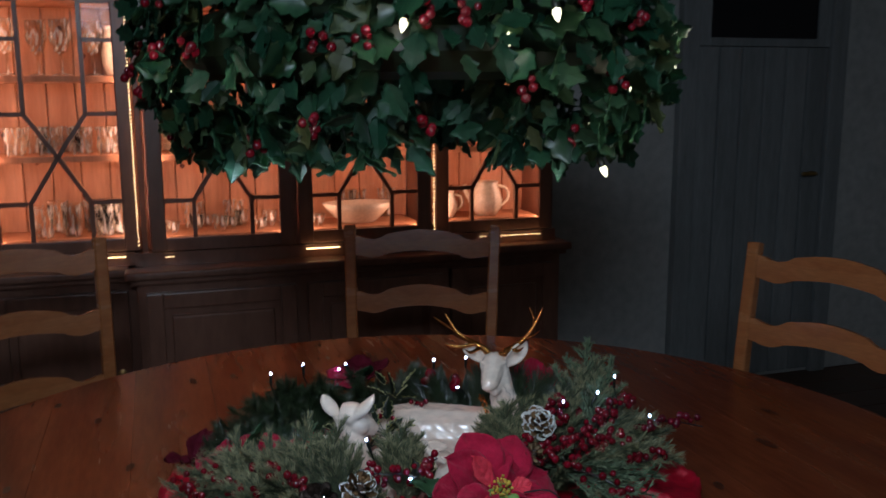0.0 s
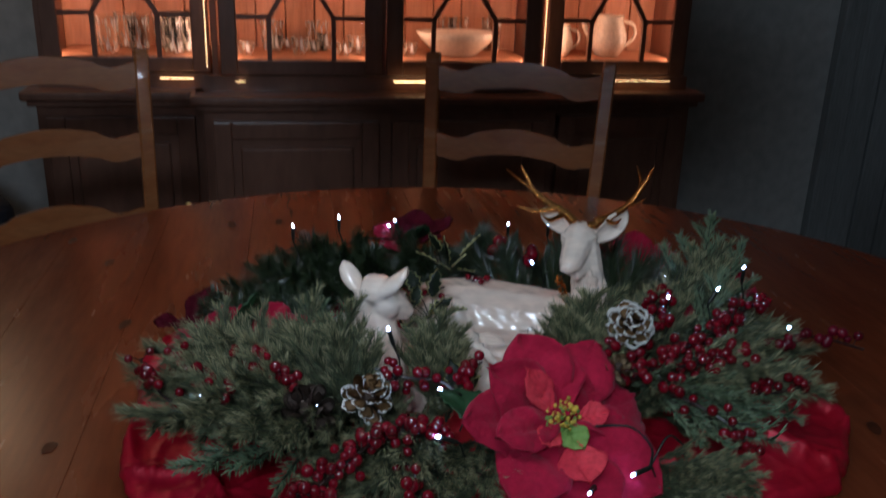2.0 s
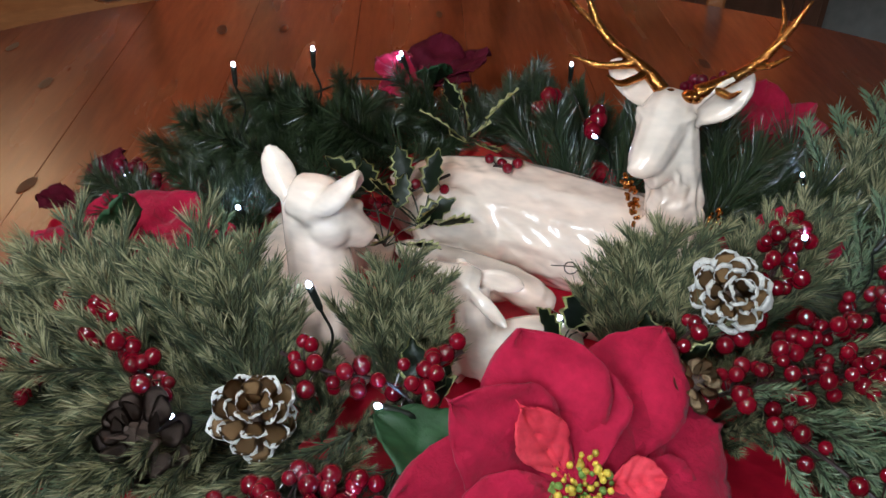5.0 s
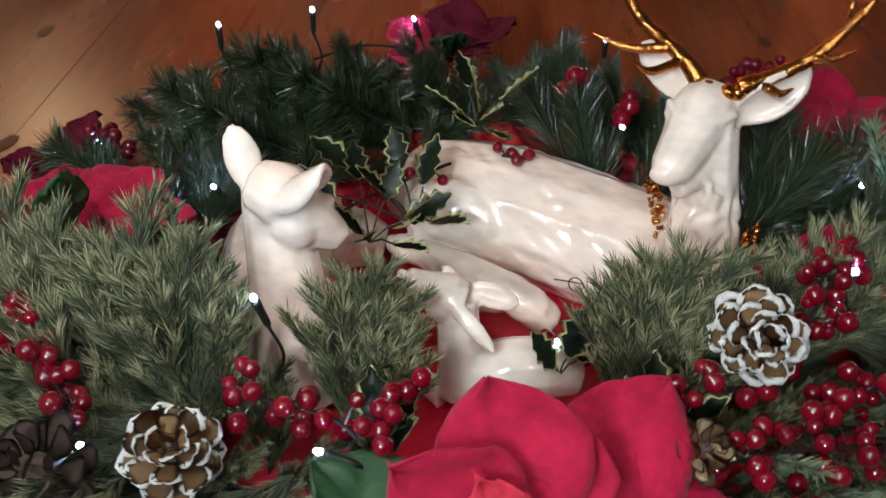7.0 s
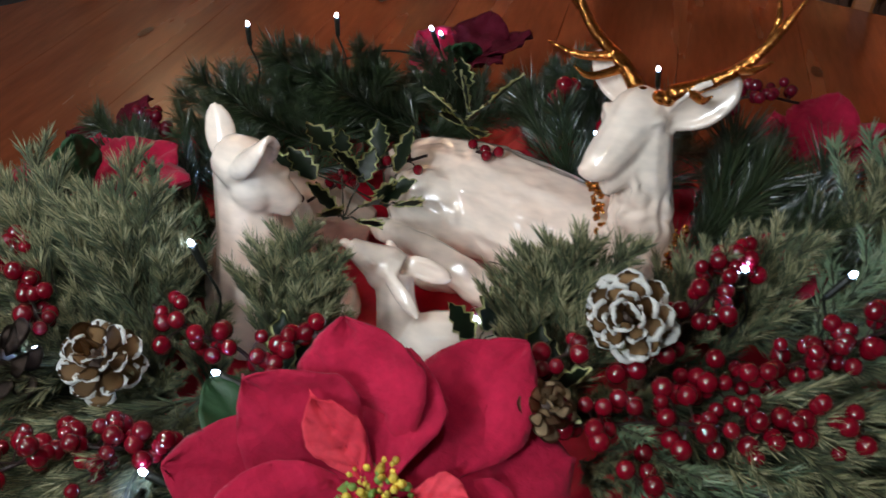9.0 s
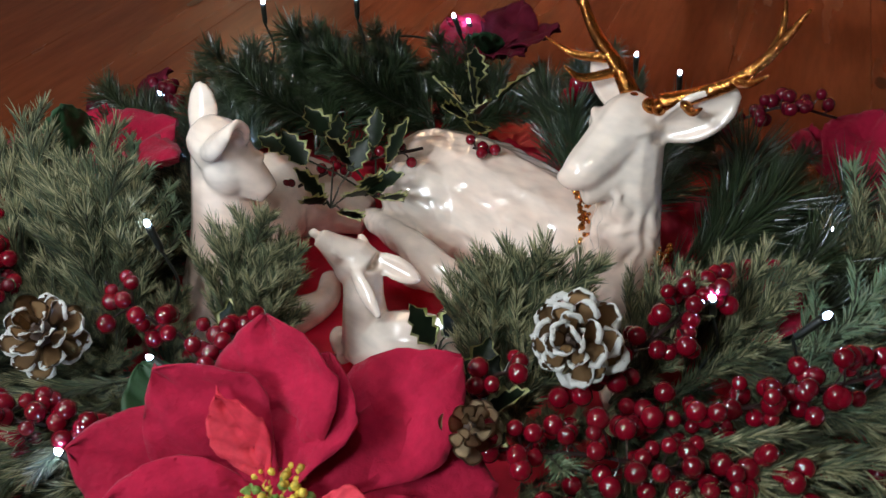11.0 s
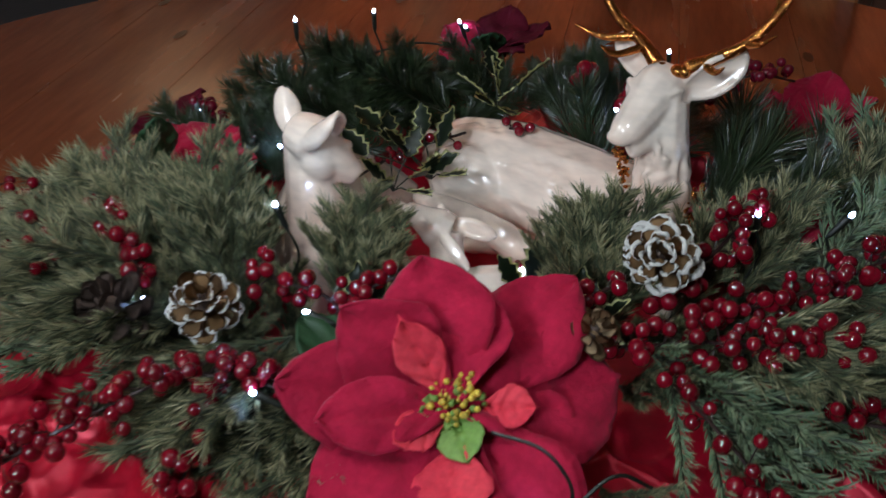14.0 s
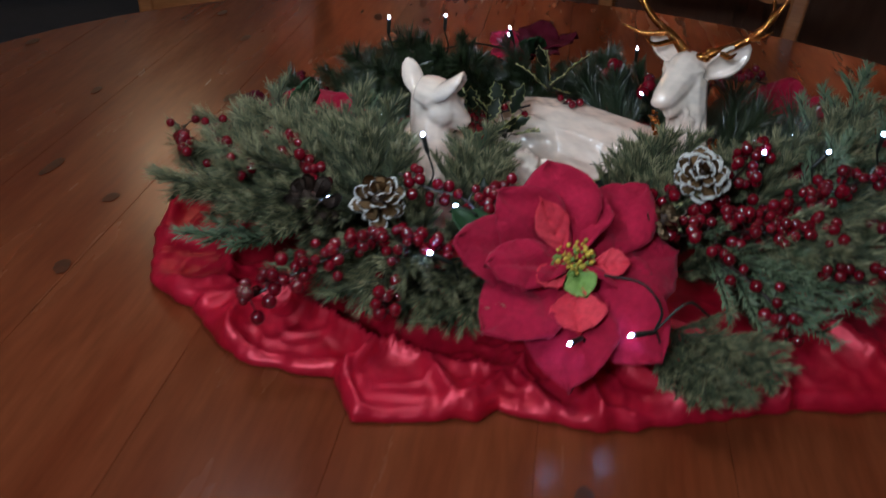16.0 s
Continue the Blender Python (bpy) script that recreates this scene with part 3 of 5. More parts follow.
def spray_mesh(name, rng, length, count, nlen, flat, twigs, width=0.0008, lean=0.75, feather=False):
    """Needles on a bowed main stem and its side twigs; feathery sprays bear short tight needles, the outer ones frosted. The stem's lines are returned too."""
    verts, faces, lines, tips = [], [], [], []

    def line(p, d, ln, bow):
        pts = []
        for i in range(9):
            f = i / 8
            pts.append(p + d * ln * f + Vector((0, 0, bow * f * f)))
        return pts
    lines.append(line(Vector((0, 0, 0)), Vector((1, 0, 0)), length, 0.012))
    for i in range(twigs):
        f = 0.08 + 0.80 * i / max(1, twigs - 1)
        s = 1 if i % 2 else -1
        p = lines[0][int(f * 8)]
        d = Vector((0.85, s * (rng.uniform(0.2, 0.55) if feather else rng.uniform(0.4, 0.75)), rng.uniform(-0.15, 0.45))).normalized()
        reach = 0.030 + 0.45 * length * (1 - f) * rng.uniform(0.7, 1.0) if feather else length * (1 - f) * rng.uniform(0.55, 0.8)
        lines.append(line(p, d, reach, rng.uniform(-0.005, 0.012)))
        if feather:
            for q in range(3):
                p2, s2 = lines[-1 - q][2 + 2 * q], (1, -1, 1)[q] * s
                d2 = (d + Vector((0.2, s2 * rng.uniform(0.3, 0.6), rng.uniform(-0.3, 0.4)))).normalized()
                lines.append(line(p2, d2, reach * rng.uniform(0.4, 0.6), rng.uniform(-0.002, 0.005)))
    total = sum((l[-1] - l[0]).length for l in lines)
    for l in lines:
        for _ in range(int(count * (l[-1] - l[0]).length / total)):
            f = rng.random() ** 0.85 * 8
            i = min(7, int(f))
            p = l[i].lerp(l[i + 1], f - i)
            d = (l[i + 1] - l[i]).normalized()
            a = rng.uniform(0, 2 * math.pi)
            out = Vector((0, math.cos(a), math.sin(a) * flat))
            way = (d * rng.uniform(lean * 0.7, lean * 1.5) + out * rng.uniform(0.5, 0.9)).normalized() * nlen * rng.uniform(0.6, 1.1)
            way.z += rng.uniform(-0.003, 0.004) * (0.5 if feather else 1)
            needle(verts, faces, p, way, Vector((rng.uniform(-0.5, 0.5), rng.uniform(-0.5, 0.5), 1)).normalized(), width * rng.uniform(0.8, 1.3))
            tips.append(1 if feather and f > rng.uniform(4.0, 8.5) and l is not lines[0] else 0)
    me = bpy.data.meshes.new(name)
    me.from_pydata([tuple(v) for v in verts], [], faces)
    me.polygons.foreach_set("material_index", [t for t in tips for _ in range(4)])
    return me, lines


def make_spray(kind, rng, name, label):
    length, count, nlen, flat, twigs, material, lean = kind
    feather = material is M_NEEDLE
    me, lines = spray_mesh("needles", rng, length, count, nlen, flat, twigs, 0.00038 if feather else 0.00052 if nlen < 0.05 else 0.0006, lean, feather)
    me.materials.append(material)
    me.materials.append(M_NEEDLE_TIP if feather else material)
    ob = empty(name, Matrix(), label, "pine spray", "pine sprays of the centrepiece")
    nd = new("needles", me)
    nd.parent = ob
    tagged(nd, kind="stuff")
    bm = bmesh.new()
    for l in lines:
        tube(l, [0.0016 - 0.0001 * i for i in range(9)], 5, bm)
    part("stem", bm, M_STEM, ob, "thin wired stem")
    return ob


rng = random.Random(7)
SOFT = (0.122, 6600, 0.0170, 0.9, 13, M_NEEDLE, 1.3)
DARK = (0.14, 2300, 0.027, 0.95, 6, M_NEEDLE_D, 0.6)
LONG = (0.13, 700, 0.060, 0.9, 2, M_NEEDLE_D, 0.9)
CEDAR = (0.12, 1300, 0.012, 0.35, 9, M_CEDAR, 0.8)
kinds = {}
for key, kind, label in (("soft", SOFT, "frosted grey-green soft pine spray on the red cloth"), ("dark", DARK, "glossy dark-green tinsel pine spray on the red cloth"),
                         ("long", LONG, "dark-green long-needled pine spray on the red cloth"), ("cedar", CEDAR, "pale green glittered cedar spray on the red cloth")):
    kinds[key] = [make_spray(kind, rng, "pine_spray", label) for _ in range(3)]
used = set()


def spray(key, base, tip, roll=0.0, scale=None):
    ob = rng.choice(kinds[key])
    size = (Vector(tip) - Vector(base)).length / {"soft": 0.145, "dark": 0.155, "long": 0.165, "cedar": 0.125}[key]
    m = aim(base, tip, roll)
    if ob.name not in used:
        used.add(ob.name)
        ob.matrix_basis = m @ Matrix.Diagonal((size, size, size, 1))
    else:
        c = copy_thing(ob, Matrix())
        c.matrix_basis = m @ Matrix.Diagonal((size, size, size, 1))


WX, WY = -0.02, 1.42
# upright sprays round the figurines
for key, base, tip in (("soft", (-0.15, 1.225, 0.79), (-0.245, 1.315, 0.89)), ("soft", (-0.14, 1.235, 0.79), (-0.185, 1.29, 0.912)), ("soft", (-0.175, 1.22, 0.79), (-0.29, 1.275, 0.885)),
                       ("soft", (-0.062, 1.275, 0.78), (-0.078, 1.34, 0.893)), ("soft", (-0.058, 1.28, 0.78), (-0.066, 1.345, 0.870)), ("soft", (-0.05, 1.28, 0.78), (-0.052, 1.34, 0.875)),
                       ("soft", (0.102, 1.355, 0.78), (0.098, 1.415, 0.905)), ("soft", (0.110, 1.352, 0.78), (0.128, 1.425, 0.905)), ("soft", (0.096, 1.36, 0.78), (0.080, 1.415, 0.89)),
                       ("soft", (0.16, 1.42, 0.79), (0.19, 1.47, 0.89)), ("soft", (0.19, 1.45, 0.79), (0.235, 1.51, 0.895)), ("cedar", (0.24, 1.45, 0.79), (0.29, 1.53, 0.905)),
                       ("cedar", (0.27, 1.62, 0.78), (0.285, 1.67, 0.945)), ("cedar", (0.29, 1.6, 0.78), (0.335, 1.64, 0.915)), ("soft", (0.26, 1.56, 0.78), (0.29, 1.65, 0.90)),
                       ("soft", (0.15, 1.37, 0.785), (0.185, 1.335, 0.848)), ("soft", (0.165, 1.40, 0.775), (0.225, 1.375, 0.828)), ("soft", (0.135, 1.36, 0.785), (0.160, 1.315, 0.848)), ("soft", (0.15, 1.33, 0.785), (0.215, 1.295, 0.838)), ("soft", (-0.105, 1.245, 0.775), (-0.118, 1.285, 0.835)), ("soft", (-0.095, 1.245, 0.775), (-0.045, 1.225, 0.825)), ("soft", (-0.10, 1.205, 0.785), (-0.045, 1.17, 0.832)), ("soft", (-0.13, 1.22, 0.785), (-0.085, 1.195, 0.838)), ("soft", (-0.15, 1.20, 0.79), (-0.185, 1.165, 0.842)), ("soft", (-0.16, 1.215, 0.79), (-0.235, 1.19, 0.852)), ("soft", (-0.12, 1.23, 0.79), (-0.145, 1.205, 0.85)), ("soft", (-0.08, 1.26, 0.785), (-0.02, 1.245, 0.838)), ("soft", (-0.22, 1.23, 0.80), (-0.345, 1.30, 0.875)), ("soft", (-0.2, 1.18, 0.80), (-0.345, 1.235, 0.865)), ("cedar", (-0.18, 1.285, 0.79), (-0.222, 1.335, 0.90))):
    spray(key, base, tip)
# outward sprays along the front
for key, tip in (("soft", (-0.43, 1.16, 0.81)), ("soft", (-0.40, 1.105, 0.80)), ("soft", (-0.36, 1.085, 0.815)), ("cedar", (-0.33, 1.045, 0.785)), ("soft", (-0.30, 1.07, 0.81)), ("soft", (-0.235, 1.055, 0.82)),
                 ("soft", (-0.16, 1.05, 0.785)), ("soft", (-0.10, 1.03, 0.79)), ("soft", (-0.045, 1.045, 0.785)), ("soft", (0.005, 1.055, 0.785)),
                 ("soft", (0.24, 1.10, 0.785)), ("soft", (0.255, 1.105, 0.785)), ("soft", (0.285, 1.15, 0.795)), ("soft", (0.24, 1.14, 0.81)), ("cedar", (0.335, 1.235, 0.79)), ("cedar", (0.36, 1.28, 0.80)),
                 ("soft", (0.40, 1.36, 0.81)), ("soft", (0.40, 1.43, 0.815)), ("soft", (0.385, 1.50, 0.82)), ("cedar", (0.31, 1.27, 0.825)), ("soft", (0.33, 1.34, 0.83)), ("soft", (-0.40, 1.22, 0.83))):
    t = Vector(tip)
    pull = 0.90 if t.y < 1.2 else 0.96
    t = Vector((WX + (t.x - WX) * pull, WY + (t.y - WY) * pull, t.z + 0.012))
    beside = 0.15 < t.x < 0.28 and t.y < 1.2       # those beside the large flower start past its petals
    b = Vector((WX, WY, 0.80)).lerp(Vector((t.x + 0.03 * beside, t.y, 0.80)), 0.74 if beside else 0.58)
    b.x += rng.uniform(-0.02, 0.02)
    b.z = 0.785 if beside else 0.795 + 0.03 * (t.z > 0.8)
    if beside:
        t += Vector((0.035, 0.005, -0.012))
    spray(key, b, t, rng.uniform(-25, 25))
# dark garland round the back
for i in range(34):
    a = 20 + 168 * i / 33 + rng.uniform(-4, 4)
    r = rng.uniform(0.24, 0.30)
    b = Vector((WX + r * math.cos(radians(a)), WY + (r + 0.01) * math.sin(radians(a)), rng.uniform(0.78, 0.81)))
    turn = a + rng.choice((-70, -35, 0, 35, 75)) + rng.uniform(-15, 15)
    t = b + Vector((math.cos(radians(turn)), math.sin(radians(turn)), rng.uniform(0.1, 0.55))) * rng.uniform(0.09, 0.13)
    spray("dark" if a > 80 or i % 2 else "long", b, t, rng.uniform(-40, 40))
for base, tip in (((-0.2, 1.6, 0.80), (-0.31, 1.59, 0.875)), ((-0.22, 1.63, 0.80), (-0.25, 1.62, 0.89)), ((-0.17, 1.63, 0.8), (-0.33, 1.56, 0.87)), ((-0.24, 1.55, 0.8), (-0.37, 1.5, 0.86)),
                  ((-0.3, 1.47, 0.79), (-0.42, 1.42, 0.82)), ((-0.28, 1.6, 0.79), (-0.43, 1.53, 0.80)), ((-0.12, 1.66, 0.80), (-0.2, 1.65, 0.88)), ((-0.26, 1.66, 0.79), (-0.38, 1.62, 0.83))):
    spray("dark", base, tip)
for base, tip in (((0.13, 1.55, 0.79), (0.2, 1.64, 0.875)), ((0.16, 1.54, 0.79), (0.26, 1.58, 0.87)), ((0.15, 1.57, 0.79), (0.14, 1.68, 0.88)), ((0.02, 1.6, 0.79), (-0.03, 1.65, 0.875)), ((0.05, 1.6, 0.79), (0.08, 1.7, 0.87)),
                  ((0.18, 1.52, 0.79), (0.28, 1.53, 0.86)), ((0.2, 1.58, 0.79), (0.3, 1.67, 0.83)), ((0.0, 1.62, 0.79), (-0.09, 1.69, 0.85)), ((0.17, 1.6, 0.78), (0.24, 1.72, 0.84))):
    spray("long", base, tip)
# low filling under the rest
for i in range(30):
    a = rng.uniform(-185, 20)
    if -100 < a < -30:
        continue
    r = rng.uniform(0.17, 0.25)
    b = Vector((WX + r * math.cos(radians(a)), WY + r * math.sin(radians(a)), rng.uniform(0.77, 0.79)))
    turn = a + rng.uniform(-60, 60)
    spray("soft" if i % 3 else "dark", b, b + Vector((math.cos(radians(turn)), math.sin(radians(turn)), rng.uniform(-0.05, 0.35))) * rng.uniform(0.08, 0.11), rng.uniform(-40, 40))
for ks in kinds.values():
    for ob in ks:
        if ob.name not in used:
            for c in ob.children[:]:
                bpy.data.objects.remove(c)
            bpy.data.objects.remove(ob)


# ---- berries ----
def ball(r, sub=2):
    bm = bmesh.new()
    bmesh.ops.create_icosphere(bm, subdivisions=sub, radius=r)
    return bm


def shared(name, bm, *materials, smooth=True):
    me = bpy.data.meshes.new(name)
    bm.to_mesh(me)
    bm.free()
    for m in materials:
        me.materials.append(m)
    if smooth:
        me.shade_smooth()
    return me


BERRY = shared("berry", ball(1.0), M_BERRY)
BERRY_W = shared("berry", ball(1.0), M_BERRY_W)


def child(name, me, parent, m):
    ob = new(name, me)
    ob.parent = parent
    ob.matrix_basis = m
    return ob


def berry_spray(line, n, spread, r0=0.0046, r1=0.0070, wine=False, label="glossy red artificial berries on dark twigs among the pine"):
    pts = spline(line, 6)
    o = Vector(line[0])
    ob = empty("berry_spray", Matrix.Translation(o), label, "berry spray", "berry sprays of the centrepiece")
    bm = tube([p - o for p in pts], 0.0014, 5)
    for _ in range(n):
        f = rng.uniform(0, len(pts) - 1.01)
        p = pts[int(f)].lerp(pts[int(f) + 1], f % 1)
        v = Vector((rng.gauss(0, 1), rng.gauss(0, 1), rng.gauss(0.55, 0.7)))
        v = v.normalized() * spread * rng.uniform(0.45, 1.1)
        r = rng.uniform(r0, r1)
        child("berry", BERRY_W if wine else BERRY, ob, Matrix.Translation(p + v - o) @ Matrix.Diagonal((r, r, r * 1.04, 1)))
        tube([p - o, p - o + v * 0.5 + Vector((0, 0, 0.002)), p + v - o], 0.0006, 4, bm)
    part("twig", bm, M_TWIG, ob, "dark shiny twig")
    return ob


berry_spray([(-0.03, 1.17, 0.825), (-0.065, 1.15, 0.842), (-0.10, 1.12, 0.845), (-0.135, 1.06, 0.835), (-0.165, 1.03, 0.815)], 80, 0.018)
berry_spray([(-0.06, 1.13, 0.83), (-0.055, 1.10, 0.825), (-0.05, 1.07, 0.81)], 14, 0.017)
berry_spray([(-0.125, 1.235, 0.865), (-0.09, 1.235, 0.858), (-0.055, 1.24, 0.855), (-0.03, 1.235, 0.845)], 22, 0.018)
berry_spray([(-0.03, 1.25, 0.86), (-0.01, 1.27, 0.868)], 7, 0.012)
berry_spray([(-0.19, 1.19, 0.845), (-0.24, 1.22, 0.86), (-0.285, 1.235, 0.865)], 40, 0.017)
berry_spray([(-0.26, 1.165, 0.84), (-0.31, 1.19, 0.855), (-0.345, 1.215, 0.865)], 34, 0.019)
berry_spray([(-0.30, 1.15, 0.83), (-0.36, 1.18, 0.85), (-0.385, 1.21, 0.862)], 20, 0.016)
berry_spray([(0.15, 1.36, 0.84), (0.18, 1.40, 0.868), (0.195, 1.44, 0.885), (0.2, 1.455, 0.89)], 46, 0.020)
berry_spray([(0.15, 1.30, 0.845), (0.20, 1.325, 0.855), (0.25, 1.345, 0.857), (0.30, 1.38, 0.855)], 58, 0.021)
berry_spray([(0.21, 1.37, 0.85), (0.26, 1.41, 0.868), (0.30, 1.455, 0.88), (0.33, 1.49, 0.885)], 58, 0.020)
berry_spray([(0.12, 1.30, 0.85), (0.125, 1.32, 0.868), (0.135, 1.34, 0.87)], 9, 0.012)
berry_spray([(0.20, 1.29, 0.84), (0.23, 1.27, 0.84), (0.265, 1.25, 0.828), (0.28, 1.22, 0.815)], 16, 0.016)
berry_spray([(0.175, 1.35, 0.835), (0.20, 1.365, 0.848), (0.225, 1.38, 0.852)], 14, 0.017)
berry_spray([(0.30, 1.32, 0.835), (0.34, 1.33, 0.84), (0.37, 1.36, 0.84)], 16, 0.016)
berry_spray([(0.33, 1.40, 0.86), (0.38, 1.42, 0.868), (0.44, 1.42, 0.858)], 18, 0.014, wine=True)
berry_spray([(-0.035, 1.66, 0.855), (-0.028, 1.675, 0.875)], 4, 0.010, 0.0085, 0.010)
berry_spray([(0.02, 1.66, 0.85), (0.02, 1.67, 0.86)], 4, 0.011, 0.008, 0.010)
berry_spray([(0.08, 1.76, 0.83), (0.12, 1.79, 0.85), (0.16, 1.82, 0.84)], 26, 0.016, wine=True, label="dark wine-red berries on twigs at the rear of the garland")
berry_spray([(-0.37, 1.46, 0.81), (-0.41, 1.485, 0.825)], 10, 0.014, wine=True, label="dark wine-red berries on twigs beside a light")
berry_spray([(-0.19, 1.42, 0.80), (-0.14, 1.47, 0.835), (-0.09, 1.52, 0.85)], 18, 0.012, 0.0035, 0.005)
berry_spray([(-0.055, 1.545, 0.852), (-0.035, 1.54, 0.858)], 6, 0.009, 0.0042, 0.0055)
twig = berry_spray([(0.03, 1.40, 0.80), (0.06, 1.415, 0.825)], 7, 0.012, 0.004, 0.006)
curl = [(0.028, 0.016, 0.024), (0.018, 0.026, 0.034)] + [(0.008 + 0.005 * math.cos(a), 0.030, 0.036 + 0.006 * math.sin(a)) for a in (0.6, 1.6, 2.6, 3.6, 4.6, 5.6, 6.6)] + [(-0.008, 0.032, 0.034)]
part("tendril", tube(spline(curl, 4), 0.0005, 5), M_TWIG, twig, "thin curled dark tendril")


# ---- pine cones ----
def scale_mesh(frosted, wood=M_CONE, paint=1.0):
    """One cone scale along +x: a cupped spoon with a thick rim, its tip frosted."""
    bm = bmesh.new()
    for i in range(6):
        f = i / 5
        w = 0.20 + 0.30 * math.sin(f * math.pi * 0.60)
        for j in range(5):
            g = j / 2 - 1
            bm.verts.new((f * (1 - 0.12 * g * g * f), g * w * (1 if i < 5 else 0.72), 0.22 * f * f + 0.10 * (1 - g * g) * f))
    bm.verts.ensure_lookup_table()
    for i in range(5):
        for j in range(4):
            k = i * 5 + j
            bm.faces.new([bm.verts[v] for v in (k, k + 1, k + 6, k + 5)])
    bmesh.ops.solidify(bm, geom=bm.faces[:], thickness=0.10)
    bmesh.ops.recalc_face_normals(bm, faces=bm.faces[:])
    if frosted:
        # a thick lumpy rim of white paint round the tip
        edge = [Vector((x, y, 0.22 * x * x + 0.03 * x)) for x, y in ((0.56, -0.47), (0.74, -0.46), (0.88, -0.36), (0.97, -0.16), (1.0, 0.02), (0.96, 0.18), (0.87, 0.36), (0.72, 0.46), (0.52, 0.48))]
        rim = tube(edge, [paint * (0.03, 0.07, 0.115, 0.065, 0.125, 0.08, 0.11, 0.05, 0.025)[(k + frosted) % 9] for k in range(9)], 6)
        for v in rim.verts:
            v.co += noise.noise_vector(v.co * 7 + Vector((frosted * 3, 0, 0))) * 0.13
        n = len(bm.faces)
        merge(bm, rim)
        bm.faces.ensure_lookup_table()
        for fc in bm.faces[n:]:
            fc.material_index = 1
    return shared("scale", bm, wood, M_FROST)


SCALE_F, SCALE_L = [scale_mesh(k, paint=1.1) for k in (1, 2, 3, 4)], [scale_mesh(k, paint=0.7) for k in (1, 3, 4)] + [scale_mesh(0)]
SCALE_P, SCALE_D = [scale_mesh(0, M_CONE_T)], [scale_mesh(0, M_CONE_D)]


def pine_cone(m, size, me, label):
    ob = empty("pine_cone", m, label, "pine cone", "pine cones of the centrepiece")
    n = 26
    for i in range(n):
        f = i / (n - 1)
        a = i * 2.39996
        tilt = -16 + 80 * f ** 1.4            # rows open outward at the base, close towards the tip
        s = size * (0.80 - 0.34 * f) * rng.uniform(0.86, 1.1)
        h = size * (-0.35 + 0.95 * f)
        child("scale", rng.choice(me), ob, Matrix.Translation((0, 0, h)) @ pose(0, 0, 0, 0, rng.uniform(-7, 7), math.degrees(a) + rng.uniform(-9, 9)) @ Matrix.Translation((size * 0.30 * math.sin(math.pi * (0.25 + 0.7 * f)), 0, 0)) @ pose(0, 0, 0, 0, -tilt, 0) @ Matrix.Diagonal((s, s * 0.86, s * 0.9, 1)))
    part("core", lathe([(0.05 * size, -0.45 * size), (0.3 * size, -0.25 * size), (0.28 * size, 0.2 * size), (0.05 * size, 0.6 * size)], 10), M_CONE_D, ob, "brown core between the scales")
    return ob


pine_cone(Matrix.Translation((0.155, 1.366, 0.886)) @ (Vector((0.12, -0.75, 0.65)).to_track_quat("Z", "Y").to_matrix().to_4x4()), 0.0275, SCALE_F, "brown pine cone with frosted white scale tips")
pine_cone(Matrix.Translation((-0.12, 1.185, 0.858)) @ (Vector((0.25, -0.35, 0.8)).to_track_quat("Z", "Y").to_matrix().to_4x4()), 0.0270, SCALE_L, "brown pine cone with thinly frosted white scale tips")
pine_cone(Matrix.Translation((0.139, 1.288, 0.867)) @ (Vector((0.35, -0.35, 0.8)).to_track_quat("Z", "Y").to_matrix().to_4x4()), 0.018, SCALE_P, "small plain brown pine cone beside the poinsettia")
pine_cone(Matrix.Translation((-0.176, 1.150, 0.856)) @ (Vector((-0.1, -0.5, 0.8)).to_track_quat("Z", "Y").to_matrix().to_4x4()), 0.030, SCALE_D, "dark unfrosted pine cone half hidden in pine needles")


# ---- poinsettias ----
def petal(L, W, bend, cup, lobe=0.0, seed=0, tipsharp=0.9, thick=0.0012, ripple=0.004):
    """A leaf along +x with a midrib, side veins, a bent blade and a pointed tip."""
    bm = bmesh.new()
    nx, ny = 24, 12
    grid = []
    for i in range(nx + 1):
        f = i / nx
        w = W * float(np.interp(f, (0, 0.22, 0.45, 0.60, 0.80, 0.93, 1.0), (0.18, 0.56, 0.95, 1.0, 0.72, 0.36, 0.02)))
        w *= 1 + lobe * math.sin(f * 8 + seed)
        row = []
        for j in range(ny + 1):
            g = j / ny * 2 - 1
            z = bend * f * f + cup * w * g * g * 0.8 - 0.0034 * math.exp(-(g * 7) ** 2)
            z += ripple * noise.noise((f * 4 + seed, g * 1.6, seed * 1.3)) - 0.0034 * max(0.0, math.sin(f * 24 - abs(g) * 7)) ** 8
            row.append(bm.verts.new((L * f, w * g, z)))
        grid.append(row)
    for a, b in zip(grid, grid[1:]):
        for j in range(ny):
            bm.faces.new((a[j], b[j], b[j + 1], a[j + 1]))
    bmesh.ops.recalc_face_normals(bm, faces=bm.faces[:])
    bmesh.ops.solidify(bm, geom=bm.faces[:], thickness=thick)
    return bm


def to_tip(c, tip, roll=0.0, face=None):
    """A pose at c with x towards the tip; the blade turns its upper side to face, or upwards."""
    if face is None:
        return aim(c, tip, roll)
    x = (Vector(tip) - Vector(c)).normalized()
    z = Vector(face)
    z = (z - x * z.dot(x)).normalized()
    return Matrix.Translation(Vector(c)) @ Matrix((x, z.cross(x), z)).transposed().to_4x4() @ pose(0, 0, 0, roll)


